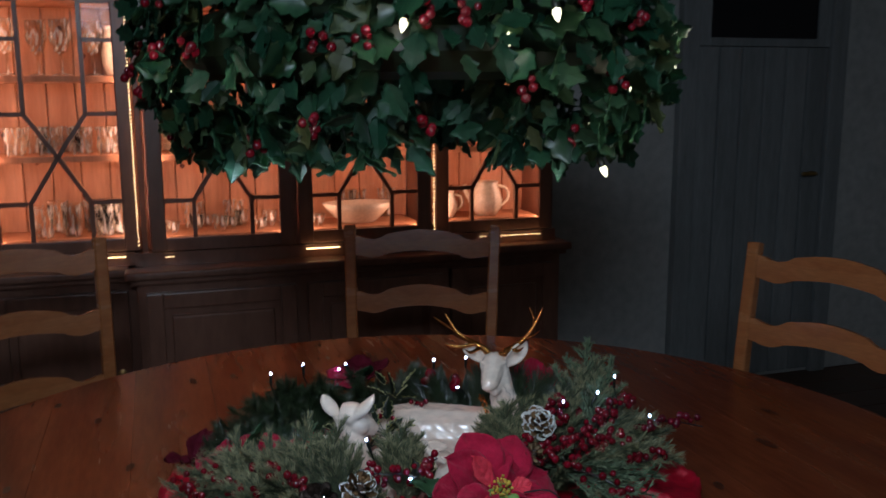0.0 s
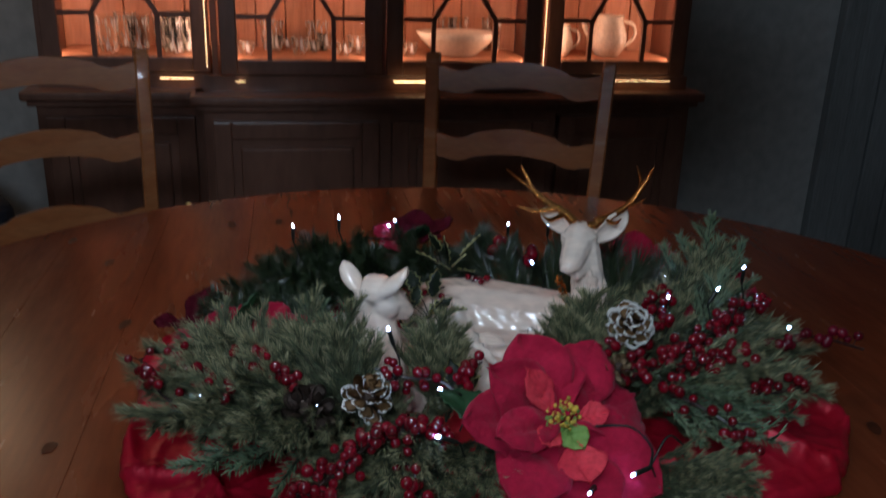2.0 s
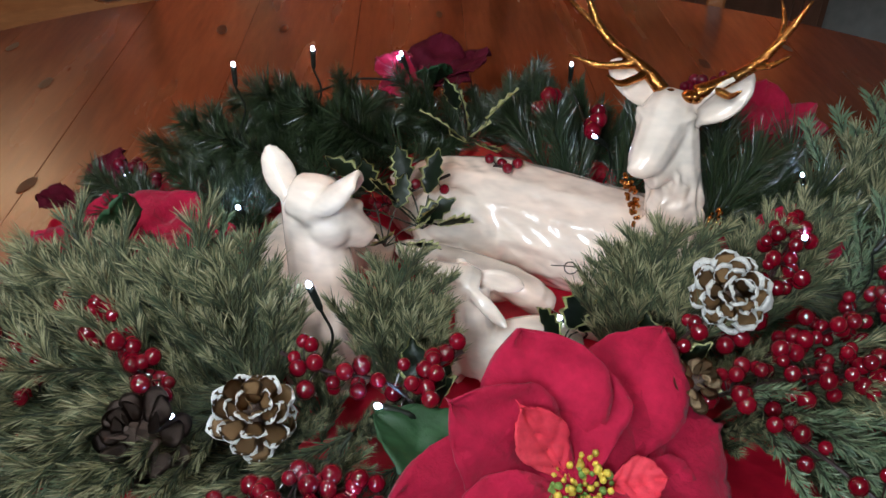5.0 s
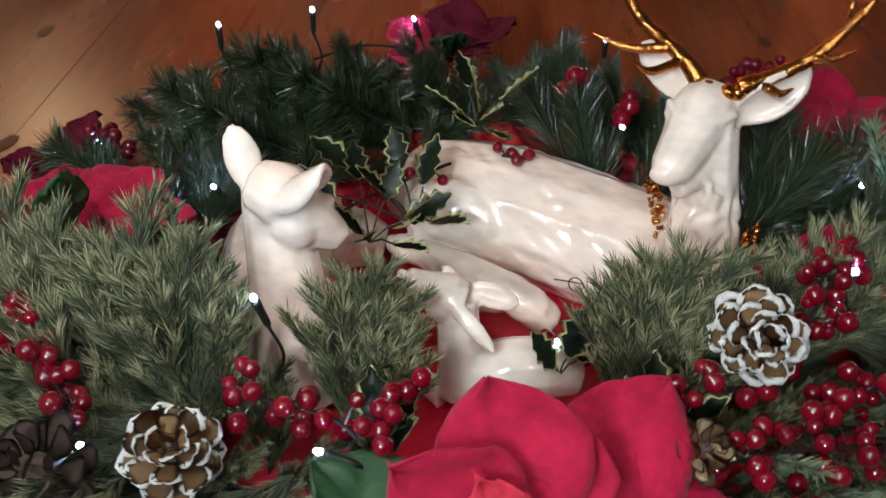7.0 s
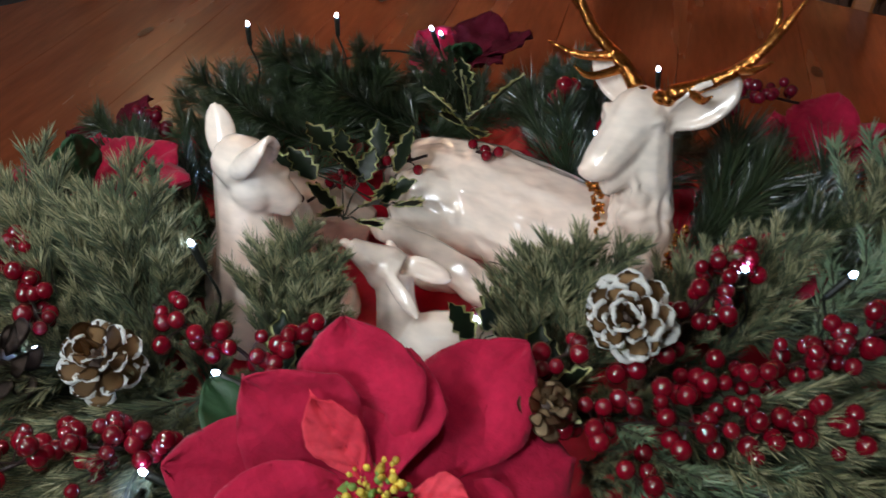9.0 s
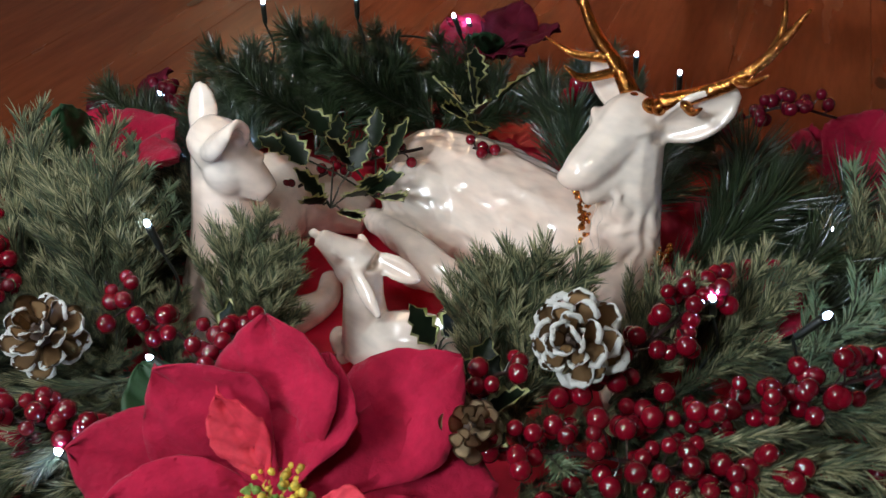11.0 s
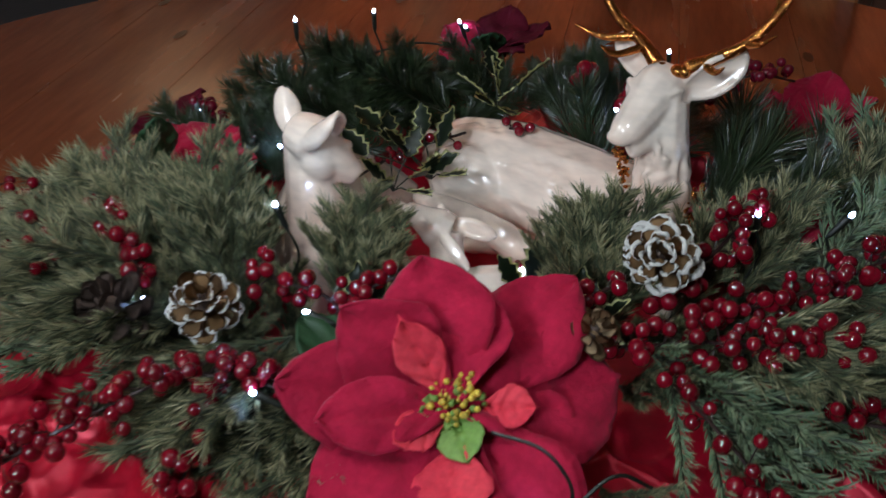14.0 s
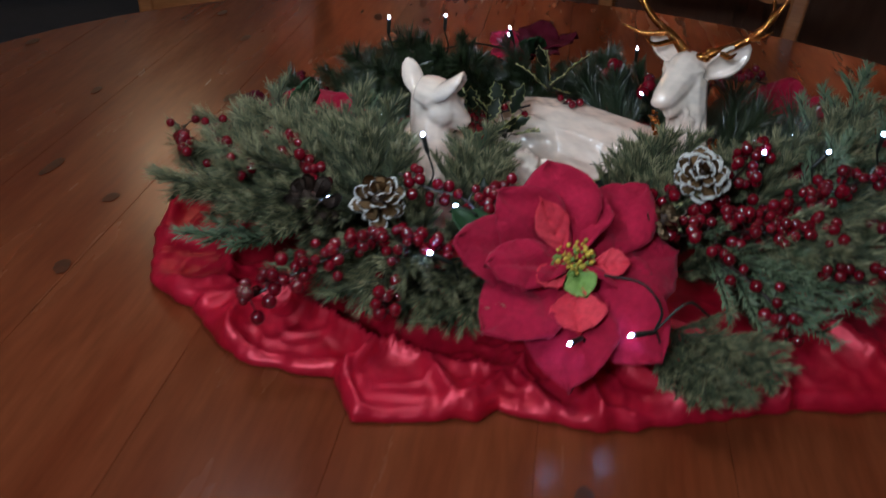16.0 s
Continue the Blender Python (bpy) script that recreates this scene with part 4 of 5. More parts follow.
def bead_cluster(parent, me, n, spread, m, r0=0.0017, r1=0.0030):
    for _ in range(n):
        r = rng.uniform(r0, r1)
        a, d = rng.uniform(0, 6.28), spread * rng.random() ** 0.5
        child("flower_bead", me, parent, m @ Matrix.Translation((d * math.cos(a), d * math.sin(a), rng.uniform(0, 0.010))) @ Matrix.Diagonal((r, r, r * 1.3, 1)))


BEAD = shared("bead", ball(1.0, 1), M_YELLOW)
BEAD_G = shared("bead", ball(1.0, 1), M_LIME)

flower = empty("poinsettia", Matrix(), "large red velvet poinsettia flower with a yellow-green centre", "flower", "poinsettias of the centrepiece")
C = Vector((0.082, 1.200, 0.842))
FACE = Vector((0.08, -0.60, 0.79))     # the flower leans to the table's front
# tip, half width, bend, cup, roll, lift of the foot over the rest
for k, (tip, W, bend, cup, roll, lift) in enumerate((((0.030, 1.243, 0.919), 0.042, -0.006, 0.03, -4, -0.005), ((0.114, 1.312, 0.887), 0.038, -0.004, 0.04, 4, -0.007), ((0.065, 1.256, 0.902), 0.030, -0.004, 0.02, 0, 0.013),
                                                     ((0.006, 1.184, 0.906), 0.036, -0.006, 0.03, -6, 0.002), ((-0.014, 1.138, 0.872), 0.040, -0.006, 0.08, 0, -0.005), ((0.160, 1.286, 0.836), 0.056, -0.010, 0.03, -6, 0.011),
                                                     ((0.020, 1.133, 0.860), 0.026, -0.004, 0.12, 0, 0.003), ((0.185, 1.158, 0.800), 0.042, -0.010, 0.06, 0, -0.006), ((0.040, 1.092, 0.818), 0.040, -0.010, 0.05, 0, -0.007),
                                                     ((0.122, 1.094, 0.788), 0.042, -0.012, 0.05, 0, -0.009), ((0.165, 1.215, 0.800), 0.044, -0.010, 0.05, 0, -0.008))):
    b = C.lerp(Vector(tip), 0.05) + FACE * lift
    L = (Vector(tip) - b).length
    part("petal", petal(L, W, bend, cup, 0.04, k + 1, 0.6, 0.0012, 0.007), M_VELVET, flower, "", to_tip(b, Vector(tip) - FACE * bend, roll, FACE), True)
for foot, tip, W, seed, mt in (((-0.010, -0.002, 0.012), (0.042, 1.198, 0.902), 0.0165, 11, M_BRACT), ((0.016, 0.006, 0.006), (0.129, 1.219, 0.850), 0.0145, 12, M_BRACT), ((0.012, -0.022, -0.008), (0.113, 1.138, 0.816), 0.026, 13, M_BRACT),
                               ((-0.004, -0.012, 0.0), (0.062, 1.153, 0.842), 0.0145, 14, M_BRACT), ((0.0, -0.006, 0.004), (0.106, 1.172, 0.832), 0.016, 15, M_LIME), ((-0.004, -0.004, 0.004), (0.066, 1.180, 0.848), 0.010, 16, M_LIME)):
    b = C + Vector(foot)
    part("bract" if mt is M_BRACT else "centre_leaf", petal((Vector(tip) - b).length, W, 0.003, 0.2, 0.0, seed, 0.8, 0.001, 0.001), mt, flower, "pale red inner bract" if mt is M_BRACT else "lime green centre leaf",
         to_tip(b, tip, 0, FACE), True)
bead_cluster(flower, BEAD, 60, 0.018, Matrix.Translation(C + Vector((0.0, 0.0, 0.008))) @ pose(0, 0, 0, 28))
bead_cluster(flower, BEAD_G, 34, 0.021, Matrix.Translation(C + Vector((0.0, 0.0, 0.004))) @ pose(0, 0, 0, 28))
part("leaf", petal(0.085, 0.030, -0.004, 0.15, 0.03, 3, 0.8), M_LEAF, flower, "dark green fabric leaf", to_tip((0.03, 1.195, 0.83), (-0.040, 1.205, 0.862)), True)


# burgundy copy of the red velvet; its colour also holds rear petals' shade
M_BURGUNDY_SHADE = mat("shaded_burgundy_velvet", (0.070, 0.003, 0.011), 0.8, var=(0.11, 0.005, 0.016), scale=14, bump=0.35, bump_scale=160, spec=0.15)


def small_poinsettia(c, tips, leaves, label, dark=()):
    ob = empty("poinsettia", Matrix(), label, "flower", "poinsettias of the centrepiece")
    c = Vector(c)
    for i, t in enumerate(tips):
        L = (Vector(t) - c).length
        part("petal", petal(L * 1.05, L * 0.46, -0.006, 0.08, 0.06, i + 20, 0.8, 0.0012, 0.008), M_BURGUNDY_SHADE if i in dark else M_VELVET, ob, "", to_tip(c, t, rng.uniform(-15, 15)), True)
    for i, t in enumerate(leaves):
        L = (Vector(t) - c).length
        part("leaf", petal(L * 1.05, L * 0.27, -0.004, 0.15, 0.03, i + 40, 0.8), M_LEAF, ob, "dark green fabric leaf", to_tip(c, t), True)


small_poinsettia((-0.315, 1.33, 0.835), [(-0.235, 1.37, 0.860), (-0.29, 1.41, 0.855), (-0.36, 1.39, 0.85), (-0.395, 1.335, 0.84), (-0.39, 1.285, 0.835), (-0.25, 1.32, 0.86)], [(-0.292, 1.318, 0.905)], "red velvet poinsettia half hidden under pine sprays")
small_poinsettia((-0.175, 1.73, 0.835), [(-0.235, 1.735, 0.86), (-0.18, 1.79, 0.875), (-0.12, 1.765, 0.872), (-0.215, 1.69, 0.85), (-0.13, 1.72, 0.86)], [(-0.15, 1.68, 0.885)], "red and shade-darkened burgundy velvet poinsettia behind the pine garland", (1, 2, 4))
small_poinsettia((0.18, 1.78, 0.80), [(0.24, 1.81, 0.845), (0.19, 1.84, 0.85), (0.25, 1.76, 0.84), (0.14, 1.83, 0.82)], [], "red velvet poinsettia at the garland's rear rim")
small_poinsettia((0.20, 1.50, 0.825), [(0.245, 1.515, 0.862), (0.15, 1.49, 0.858), (0.21, 1.545, 0.86)], [], "red velvet poinsettia half hidden under pine sprays")
small_poinsettia((-0.44, 1.46, 0.78), [(-0.48, 1.44, 0.80), (-0.43, 1.50, 0.825), (-0.40, 1.43, 0.815)], [], "dark red poinsettia petals at the garland's rim", (0, 1, 2))
small_poinsettia((0.30, 1.66, 0.80), [(0.25, 1.64, 0.85), (0.33, 1.71, 0.845), (0.35, 1.64, 0.84)], [], "red velvet poinsettia half hidden under pine sprays")


# ---- variegated holly ----
def holly_leaf(L, W, margin, spikes=4):
    """A spiny leaf along +x; the outer ring of faces is the pale margin."""
    bm = bmesh.new()
    n = spikes * 4
    rows = []
    for i in range(n + 1):
        f = i / n
        base = math.sin(math.pi * min(1, f ** 0.85)) ** 0.75
        tooth = abs((i % 4) / 2 - 1)
        w = W * (base * (0.62 + 0.38 * tooth) if 0 < i < n else 0.02)
        inner = w * (0.77 if margin else 0.8)
        x = L * (f + 0.03 * tooth)
        zi, zo = 0.06 * W, (0.10 + 0.16 * tooth) * W
        rows.append([bm.verts.new(p) for p in ((x, -w, zo), (x, -inner, zi), (x, 0, -0.02 * W), (x, inner, zi), (x, w, zo))])
        for v in rows[-1]:
            v.co.z += -0.12 * L * f * f
    for a, b in zip(rows, rows[1:]):
        for j in range(4):
            fc = bm.faces.new((a[j], b[j], b[j + 1], a[j + 1]))
            fc.material_index = 1 if margin and j in (0, 3) else 0
    bmesh.ops.solidify(bm, geom=bm.faces[:], thickness=0.0006)
    return bm


HOLLY = shared("holly_leaf", holly_leaf(0.036, 0.0125, True), M_HOLLYD, M_CREAM)


def holly_sprig(c, tips):
    ob = empty("holly_sprig", Matrix(), "variegated holly sprig, dark leaves edged in cream", "holly", "holly sprigs of the centrepiece")
    c = Vector(c)
    bm = bmesh.new()
    for t in tips:
        t = Vector(t)
        d = (t - c)
        b = t - d.normalized() * 0.036
        tube([c, c.lerp(b, 0.5) + Vector((0, 0, 0.004)), b], 0.0008, 4, bm)
        child("leaf", HOLLY, ob, aim(b, t, rng.uniform(-35, 35)) @ Matrix.Scale(rng.uniform(0.9, 1.2), 4))
    part("stem", bm, M_STEM, ob)


holly_sprig((-0.125, 1.44, 0.815), [(-0.185, 1.45, 0.862), (-0.165, 1.495, 0.868), (-0.12, 1.485, 0.868), (-0.075, 1.47, 0.855), (-0.07, 1.42, 0.842), (-0.115, 1.405, 0.85), (-0.15, 1.43, 0.85)])
holly_sprig((-0.095, 1.60, 0.84), [(-0.13, 1.645, 0.885), (-0.10, 1.60, 0.89), (-0.06, 1.625, 0.89), (-0.055, 1.55, 0.868), (-0.10, 1.56, 0.872), (-0.07, 1.58, 0.88), (-0.14, 1.60, 0.87)])
holly_sprig((-0.10, 1.47, 0.82), [(-0.145, 1.46, 0.872), (-0.14, 1.515, 0.872), (-0.10, 1.505, 0.876), (-0.085, 1.445, 0.862), (-0.055, 1.45, 0.852), (-0.09, 1.425, 0.855), (-0.19, 1.485, 0.866), (-0.205, 1.44, 0.855)])
holly_sprig((0.045, 1.375, 0.80), [(0.025, 1.37, 0.838), (0.055, 1.39, 0.848), (0.075, 1.40, 0.835)])
holly_sprig((0.115, 1.31, 0.83), [(0.118, 1.345, 0.868), (0.145, 1.33, 0.868), (0.15, 1.30, 0.855), (0.09, 1.345, 0.85), (0.105, 1.35, 0.862)])
holly_sprig((-0.03, 1.25, 0.82), [(-0.02, 1.275, 0.868), (-0.045, 1.27, 0.862), (-0.015, 1.255, 0.855)])


# ---- the string of cool white lights ----
lights = empty("fairy_lights", Matrix(), "string of small cool white lights on dark green wire", "string lights")
LEDS = (((-0.317, 1.551, 0.91), (0, 0, -1)), ((-0.27, 1.631, 0.902), (0, 0, -1)), ((-0.195, 1.694, 0.883), (0.3, 0.2, -1)), ((-0.215, 1.745, 0.855), (0.5, 0, -1)), ((-0.02, 1.757, 0.871), (0, 0.2, -1)), ((0.028, 1.618, 0.86), (0.5, 0.5, -0.6)),
        ((0.045, 1.713, 0.889), (0, 0.3, -1)), ((-0.4, 1.472, 0.816), (0.4, 0.2, -0.8)), ((-0.117, 1.270, 0.896), (0.3, 0.1, -1)), ((-0.173, 1.175, 0.849), (-0.6, 0.4, -0.6)), ((-0.047, 1.213, 0.86), (1, 0.2, -0.3)),
        ((-0.038, 1.142, 0.846), (1, 0.3, -0.4)), ((0.156, 1.155, 0.820), (0.8, 0.6, 0.1)), ((0.112, 1.115, 0.820), (0.2, 0.8, -0.2)), ((0.265, 1.453, 0.906), (-0.5, -0.4, -0.8)), ((-0.308, 1.188, 0.835), (0.3, 0, -1)), ((0.205, 1.44, 0.895), (0, 0.4, -0.9)),
        ((0.039, 1.394, 0.812), (0.6, 0.3, -0.5)), ((0.316, 1.56, 0.899), (0, 0, -1)), ((0.222, 1.625, 0.85), (0.2, 0.2, -1)), ((0.351, 1.426, 0.874), (0.2, 0.4, -0.8)), ((-0.273, 1.455, 0.815), (0.2, 0.3, -0.6)), ((0.26, 1.415, 0.875), (0.3, 0, -1)),
        )
LED_TIP = shared("bulb", lathe([(0.0008, -0.003), (0.0026, -0.002), (0.0028, 0.001), (0.0018, 0.0035), (0.0004, 0.0045)], 10), M_LED)
LED_BODY = shared("holder", lathe([(0.0012, 0.022), (0.0024, 0.018), (0.0027, 0.004), (0.0029, 0.001)][::-1], 10), M_BLACK)
prev = None
for p, d in LEDS:
    q = Vector(d).to_track_quat("Z", "Y").to_matrix().to_4x4()
    h = child("light_holder", LED_BODY, lights, Matrix.Translation(p) @ q)
    child("bulb", LED_TIP, h, pose(0, 0, -0.0015, 180) @ Matrix.Scale(0.66, 4))
    end = Vector(p) + Vector(d).normalized() * 0.022
    drop = Vector((end.x, end.y, max(0.785, end.z - 0.045)))
    part("wire", tube(spline([end, end.lerp(drop, 0.5) + Vector((0.006, 0.003, 0)), drop], 4), 0.0011, 5), M_BLACK, lights)
for line in ([(0.172, 1.168, 0.823), (0.172, 1.180, 0.838), (0.15, 1.185, 0.855), (0.115, 1.185, 0.852)], [(0.172, 1.168, 0.823), (0.19, 1.2, 0.84), (0.21, 1.22, 0.82)], [(-0.27, 1.63, 0.855), (-0.24, 1.67, 0.858), (-0.2, 1.70, 0.85)],
             [(-0.19, 1.18, 0.835), (-0.24, 1.17, 0.84), (-0.30, 1.185, 0.815)], [(0.03, 1.63, 0.845), (0.0, 1.70, 0.85), (-0.02, 1.76, 0.85)]):
    part("wire", tube(spline(line, 6), 0.0013, 5), M_BLACK, lights)


# ---- the china deer ----
def blob(bm, p, r, m=None):
    bmesh.ops.create_icosphere(bm, subdivisions=3, radius=1.0, matrix=Matrix.Translation(p) @ (m or Matrix()) @ Matrix.Diagonal((*((r,) * 3 if isinstance(r, float) else r), 1)))


def limb(bm, line, radii, steps=6, flat=1.0):
    """A smooth limb through the points, with a radius at each."""
    pts = spline(line, steps)
    rs = [radii[min(len(radii) - 1, i // steps)] * (1 - i % steps / steps) + radii[min(len(radii) - 1, i // steps + 1)] * (i % steps / steps) for i in range(len(pts))]
    tube(pts, rs, 12, bm, flat)


def ear(bm, base, tip, w, face=(0.25, -1, 0.1), curl=1.35):
    """A leaf-shaped hollow ear, open to the front."""
    b, t = Vector(base), Vector(tip)
    L = (t - b).length
    e = bmesh.new()
    n = 10
    rows = []
    for i in range(n + 1):
        f = i / n
        ww = w * math.sin(math.pi * (0.14 + 0.76 * f)) ** 0.75 * (1 if i < n else 0.55)
        row = []
        for j in range(9):
            g = j / 4 - 1
            row.append(e.verts.new((L * f, ww * math.sin(g * curl), ww * 0.75 * (1 - math.cos(g * curl)))))
        rows.append(row)
    for a, c in zip(rows, rows[1:]):
        for j in range(8):
            e.faces.new((a[j], c[j], c[j + 1], a[j + 1]))
    bmesh.ops.recalc_face_normals(e, faces=e.faces[:])
    bmesh.ops.solidify(e, geom=e.faces[:], thickness=0.0055)
    x = (t - b).normalized()
    face = Vector(face)
    z = (face - x * face.dot(x)).normalized()
    y = z.cross(x)
    e.transform(Matrix.Translation(b) @ Matrix((x, y, z)).transposed().to_4x4())
    merge(bm, e)


def cast(name, build, gold, label, voxel=0.0026, rounds=4, fur=0.0, fur_top=0.87):
    """Moulds the loose forms of a figurine into one skin; gold adds the gilded pieces."""
    bm = bmesh.new()
    build(bm)
    bmesh.ops.recalc_face_normals(bm, faces=bm.faces[:])
    me = bpy.data.meshes.new("mould")
    bm.to_mesh(me)
    bm.free()
    tmp = new("mould", me)
    mod = tmp.modifiers.new("skin", "REMESH")
    mod.mode, mod.voxel_size = "VOXEL", voxel
    bpy.context.view_layer.update()
    skin = bpy.data.meshes.new_from_object(tmp.evaluated_get(bpy.context.evaluated_depsgraph_get()))
    bpy.data.objects.remove(tmp)
    bm = bmesh.new()
    bm.from_mesh(skin)
    for _ in range(rounds):
        bmesh.ops.smooth_vert(bm, verts=bm.verts[:], factor=0.5, use_axis_x=True, use_axis_y=True, use_axis_z=True)
    if fur:
        bm.normal_update()
        for v in bm.verts:
            c = v.co
            k = min(1.0, max(0.0, (fur_top - c.z) / 0.03))
            down = c.x > 0.082 and c.z > 0.81
            wave = 2.1 * noise.noise((c.x * 105 + 1.2 * noise.noise(c * 60), c.y * 105, c.z * 30 + 1.5 * noise.noise(c * 40))) if down else noise.noise((c.x * 45 + 2 * noise.noise(c * 26), c.y * 60 + c.x * 30 + 2 * noise.noise(c * 22), c.z * 75 + c.x * 25)) + 0.35 * noise.noise((c.x * 70 + c.z * 40, c.y * 150, c.z * 150 + c.x * 60))
            v.co = c + v.normal * fur * k * wave
    if gold:
        g = bmesh.new()
        gold(g)
        n = len(bm.faces)
        merge(bm, g)
        bm.faces.ensure_lookup_table()
        for f in bm.faces[n:]:
            f.material_index = 1
    me = bpy.data.meshes.new(name)
    bm.to_mesh(me)
    bm.free()
    me.materials.append(M_CHINA)
    me.materials.append(M_GOLD)
    me.shade_smooth()
    return tagged(new(name, me), label, "figurine", "china deer family")


def stag(bm):
    limb(bm, [(-0.150, 1.562, 0.775), (-0.115, 1.556, 0.792), (-0.05, 1.550, 0.797), (0.03, 1.540, 0.797), (0.09, 1.528, 0.80), (0.125, 1.51, 0.795)], [0.022, 0.047, 0.057, 0.054, 0.05, 0.026])
    limb(bm, [(-0.13, 1.562, 0.805), (-0.148, 1.565, 0.803), (-0.163, 1.566, 0.812)], [0.018, 0.011, 0.004])
    limb(bm, [(0.108, 1.520, 0.79), (0.112, 1.512, 0.84), (0.106, 1.516, 0.885), (0.098, 1.528, 0.925)], [0.034, 0.028, 0.0225, 0.021])
    limb(bm, [(0.122, 1.500, 0.78), (0.120, 1.494, 0.82), (0.112, 1.499, 0.86)], [0.020, 0.020, 0.012])
    # head: skull, broad muzzle, lower jaw, brows, eyes and nose
    limb(bm, [(0.095, 1.542, 0.936), (0.091, 1.528, 0.933), (0.086, 1.507, 0.921), (0.0815, 1.490, 0.911), (0.079, 1.482, 0.906)], [0.0215, 0.0235, 0.0190, 0.0160, 0.0128])
    limb(bm, [(0.104, 1.523, 0.914), (0.099, 1.506, 0.905), (0.091, 1.490, 0.8985), (0.087, 1.483, 0.897)], [0.0130, 0.0115, 0.0092, 0.0065])
    blob(bm, (0.0785, 1.4785, 0.9085), (0.0115, 0.0060, 0.0075))
    for s in (-1, 1):
        c = Vector((0.0895 + s * 0.0195, 1.5195, 0.9345))
        blob(bm, c, (0.0050, 0.0062, 0.0046))
        limb(bm, [c + Vector((-s * 0.004, -0.009, 0.005)), c + Vector((s * 0.002, 0, 0.0068)), c + Vector((s * 0.003, 0.009, 0.004))], [0.002, 0.0032, 0.002], 4)
        limb(bm, [c + Vector((-s * 0.002, -0.008, -0.005)), c + Vector((s * 0.001, 0, -0.0065)), c + Vector((s * 0.002, 0.008, -0.003))], [0.0015, 0.0022, 0.0015], 4)
        blob(bm, (0.0775 + s * 0.0072, 1.4785, 0.9085), (0.0036, 0.003, 0.0034))
    ear(bm, (0.108, 1.538, 0.934), (0.152, 1.560, 0.969), 0.0190, (0.35, -1, -0.1))
    ear(bm, (0.082, 1.543, 0.936), (0.036, 1.575, 0.957), 0.0140)
    # haunch, folded hind leg and fore legs
    blob(bm, (-0.070, 1.515, 0.797), (0.058, 0.034, 0.041), pose(0, 0, 0, 0, 18, 8))
    limb(bm, [(-0.128, 1.489, 0.779), (-0.100, 1.478, 0.787), (-0.065, 1.468, 0.792), (-0.030, 1.459, 0.792), (0.0, 1.453, 0.786), (0.022, 1.455, 0.772)], [0.009, 0.0125, 0.0135, 0.0150, 0.016, 0.012])
    limb(bm, [(-0.010, 1.455, 0.788), (-0.035, 1.452, 0.776), (-0.062, 1.455, 0.768)], [0.012, 0.009, 0.007])
    limb(bm, [(0.11, 1.50, 0.77), (0.08, 1.455, 0.765), (0.04, 1.455, 0.762)], [0.024, 0.014, 0.010])
    limb(bm, [(0.14, 1.49, 0.77), (0.155, 1.468, 0.757), (0.14, 1.45, 0.755)], [0.022, 0.013, 0.010])
    # locks of fur down the neck and chest
    for i in range(40):
        f = (i * 0.618) % 1
        a = (i * 2.4) % 2.3 - 1.25
        c = Vector((0.108, 1.513, 0.905 - 0.115 * f))
        r = 0.0182 + 0.011 * f
        p = c + Vector((r * math.sin(a), -r * math.cos(a), 0))
        s = math.sin(i * 1.7) * 0.004
        limb(bm, [p, p + Vector((s, -0.002, -0.011)), p + Vector((-s * 0.4, -0.0005, -0.022)), p + Vector((s * 0.5, 0.001, -0.030))], [0.0018, 0.0030, 0.0026, 0.0010], 3)


def stag_gold(g):
    limb(g, [(0.084, 1.540, 0.951), (0.066, 1.549, 0.964), (0.040, 1.563, 0.974), (0.022, 1.574, 0.986), (0.012, 1.578, 1.002), (0.003, 1.583, 1.016)], [0.0070, 0.0056, 0.0046, 0.0039, 0.0031, 0.0010])
    limb(g, [(0.020, 1.575, 0.987), (0.000, 1.588, 0.995), (-0.018, 1.60, 1.005)], [0.0034, 0.0026, 0.0008])
    limb(g, [(0.058, 1.552, 0.967), (0.030, 1.552, 0.961), (0.002, 1.553, 0.966)], [0.0045, 0.003, 0.0008])
    limb(g, [(0.070, 1.548, 0.962), (0.05, 1.530, 0.957), (0.038, 1.523, 0.965)], [0.004, 0.003, 0.0008])
    limb(g, [(0.110, 1.533, 0.956), (0.128, 1.541, 0.964), (0.148, 1.551, 0.976), (0.162, 1.558, 0.992), (0.173, 1.56, 1.012), (0.182, 1.562, 1.032)], [0.0070, 0.0056, 0.0046, 0.0039, 0.0031, 0.0010])
    limb(g, [(0.166, 1.559, 0.999), (0.166, 1.571, 1.012), (0.160, 1.583, 1.027)], [0.0032, 0.0025, 0.0008])
    limb(g, [(0.150, 1.552, 0.978), (0.162, 1.545, 0.983), (0.174, 1.54, 0.994)], [0.0035, 0.0028, 0.0008])
    limb(g, [(0.122, 1.538, 0.961), (0.135, 1.528, 0.960), (0.143, 1.522, 0.968)], [0.004, 0.003, 0.0008])
    for p in ((0.084, 1.538, 0.950), (0.110, 1.531, 0.954), (0.090, 1.533, 0.951), (0.104, 1.53, 0.953)):
        blob(g, p, 0.0062)
    # gilded lace down both sides of the chest
    for x, y, z, n in ((0.080, 1.506, 0.852, 90), (0.142, 1.497, 0.838, 110)):
        for _ in range(n):
            f = rng.uniform(-1, 1)
            p = (x + (0.014 if x < 0.1 else -0.004) * f + rng.uniform(-0.005, 0.005), y - 0.008 * f + rng.uniform(-0.004, 0.003), z - 0.030 * f)
            bmesh.ops.create_icosphere(g, subdivisions=1, radius=rng.uniform(0.0012, 0.0026), matrix=Matrix.Translation(p))


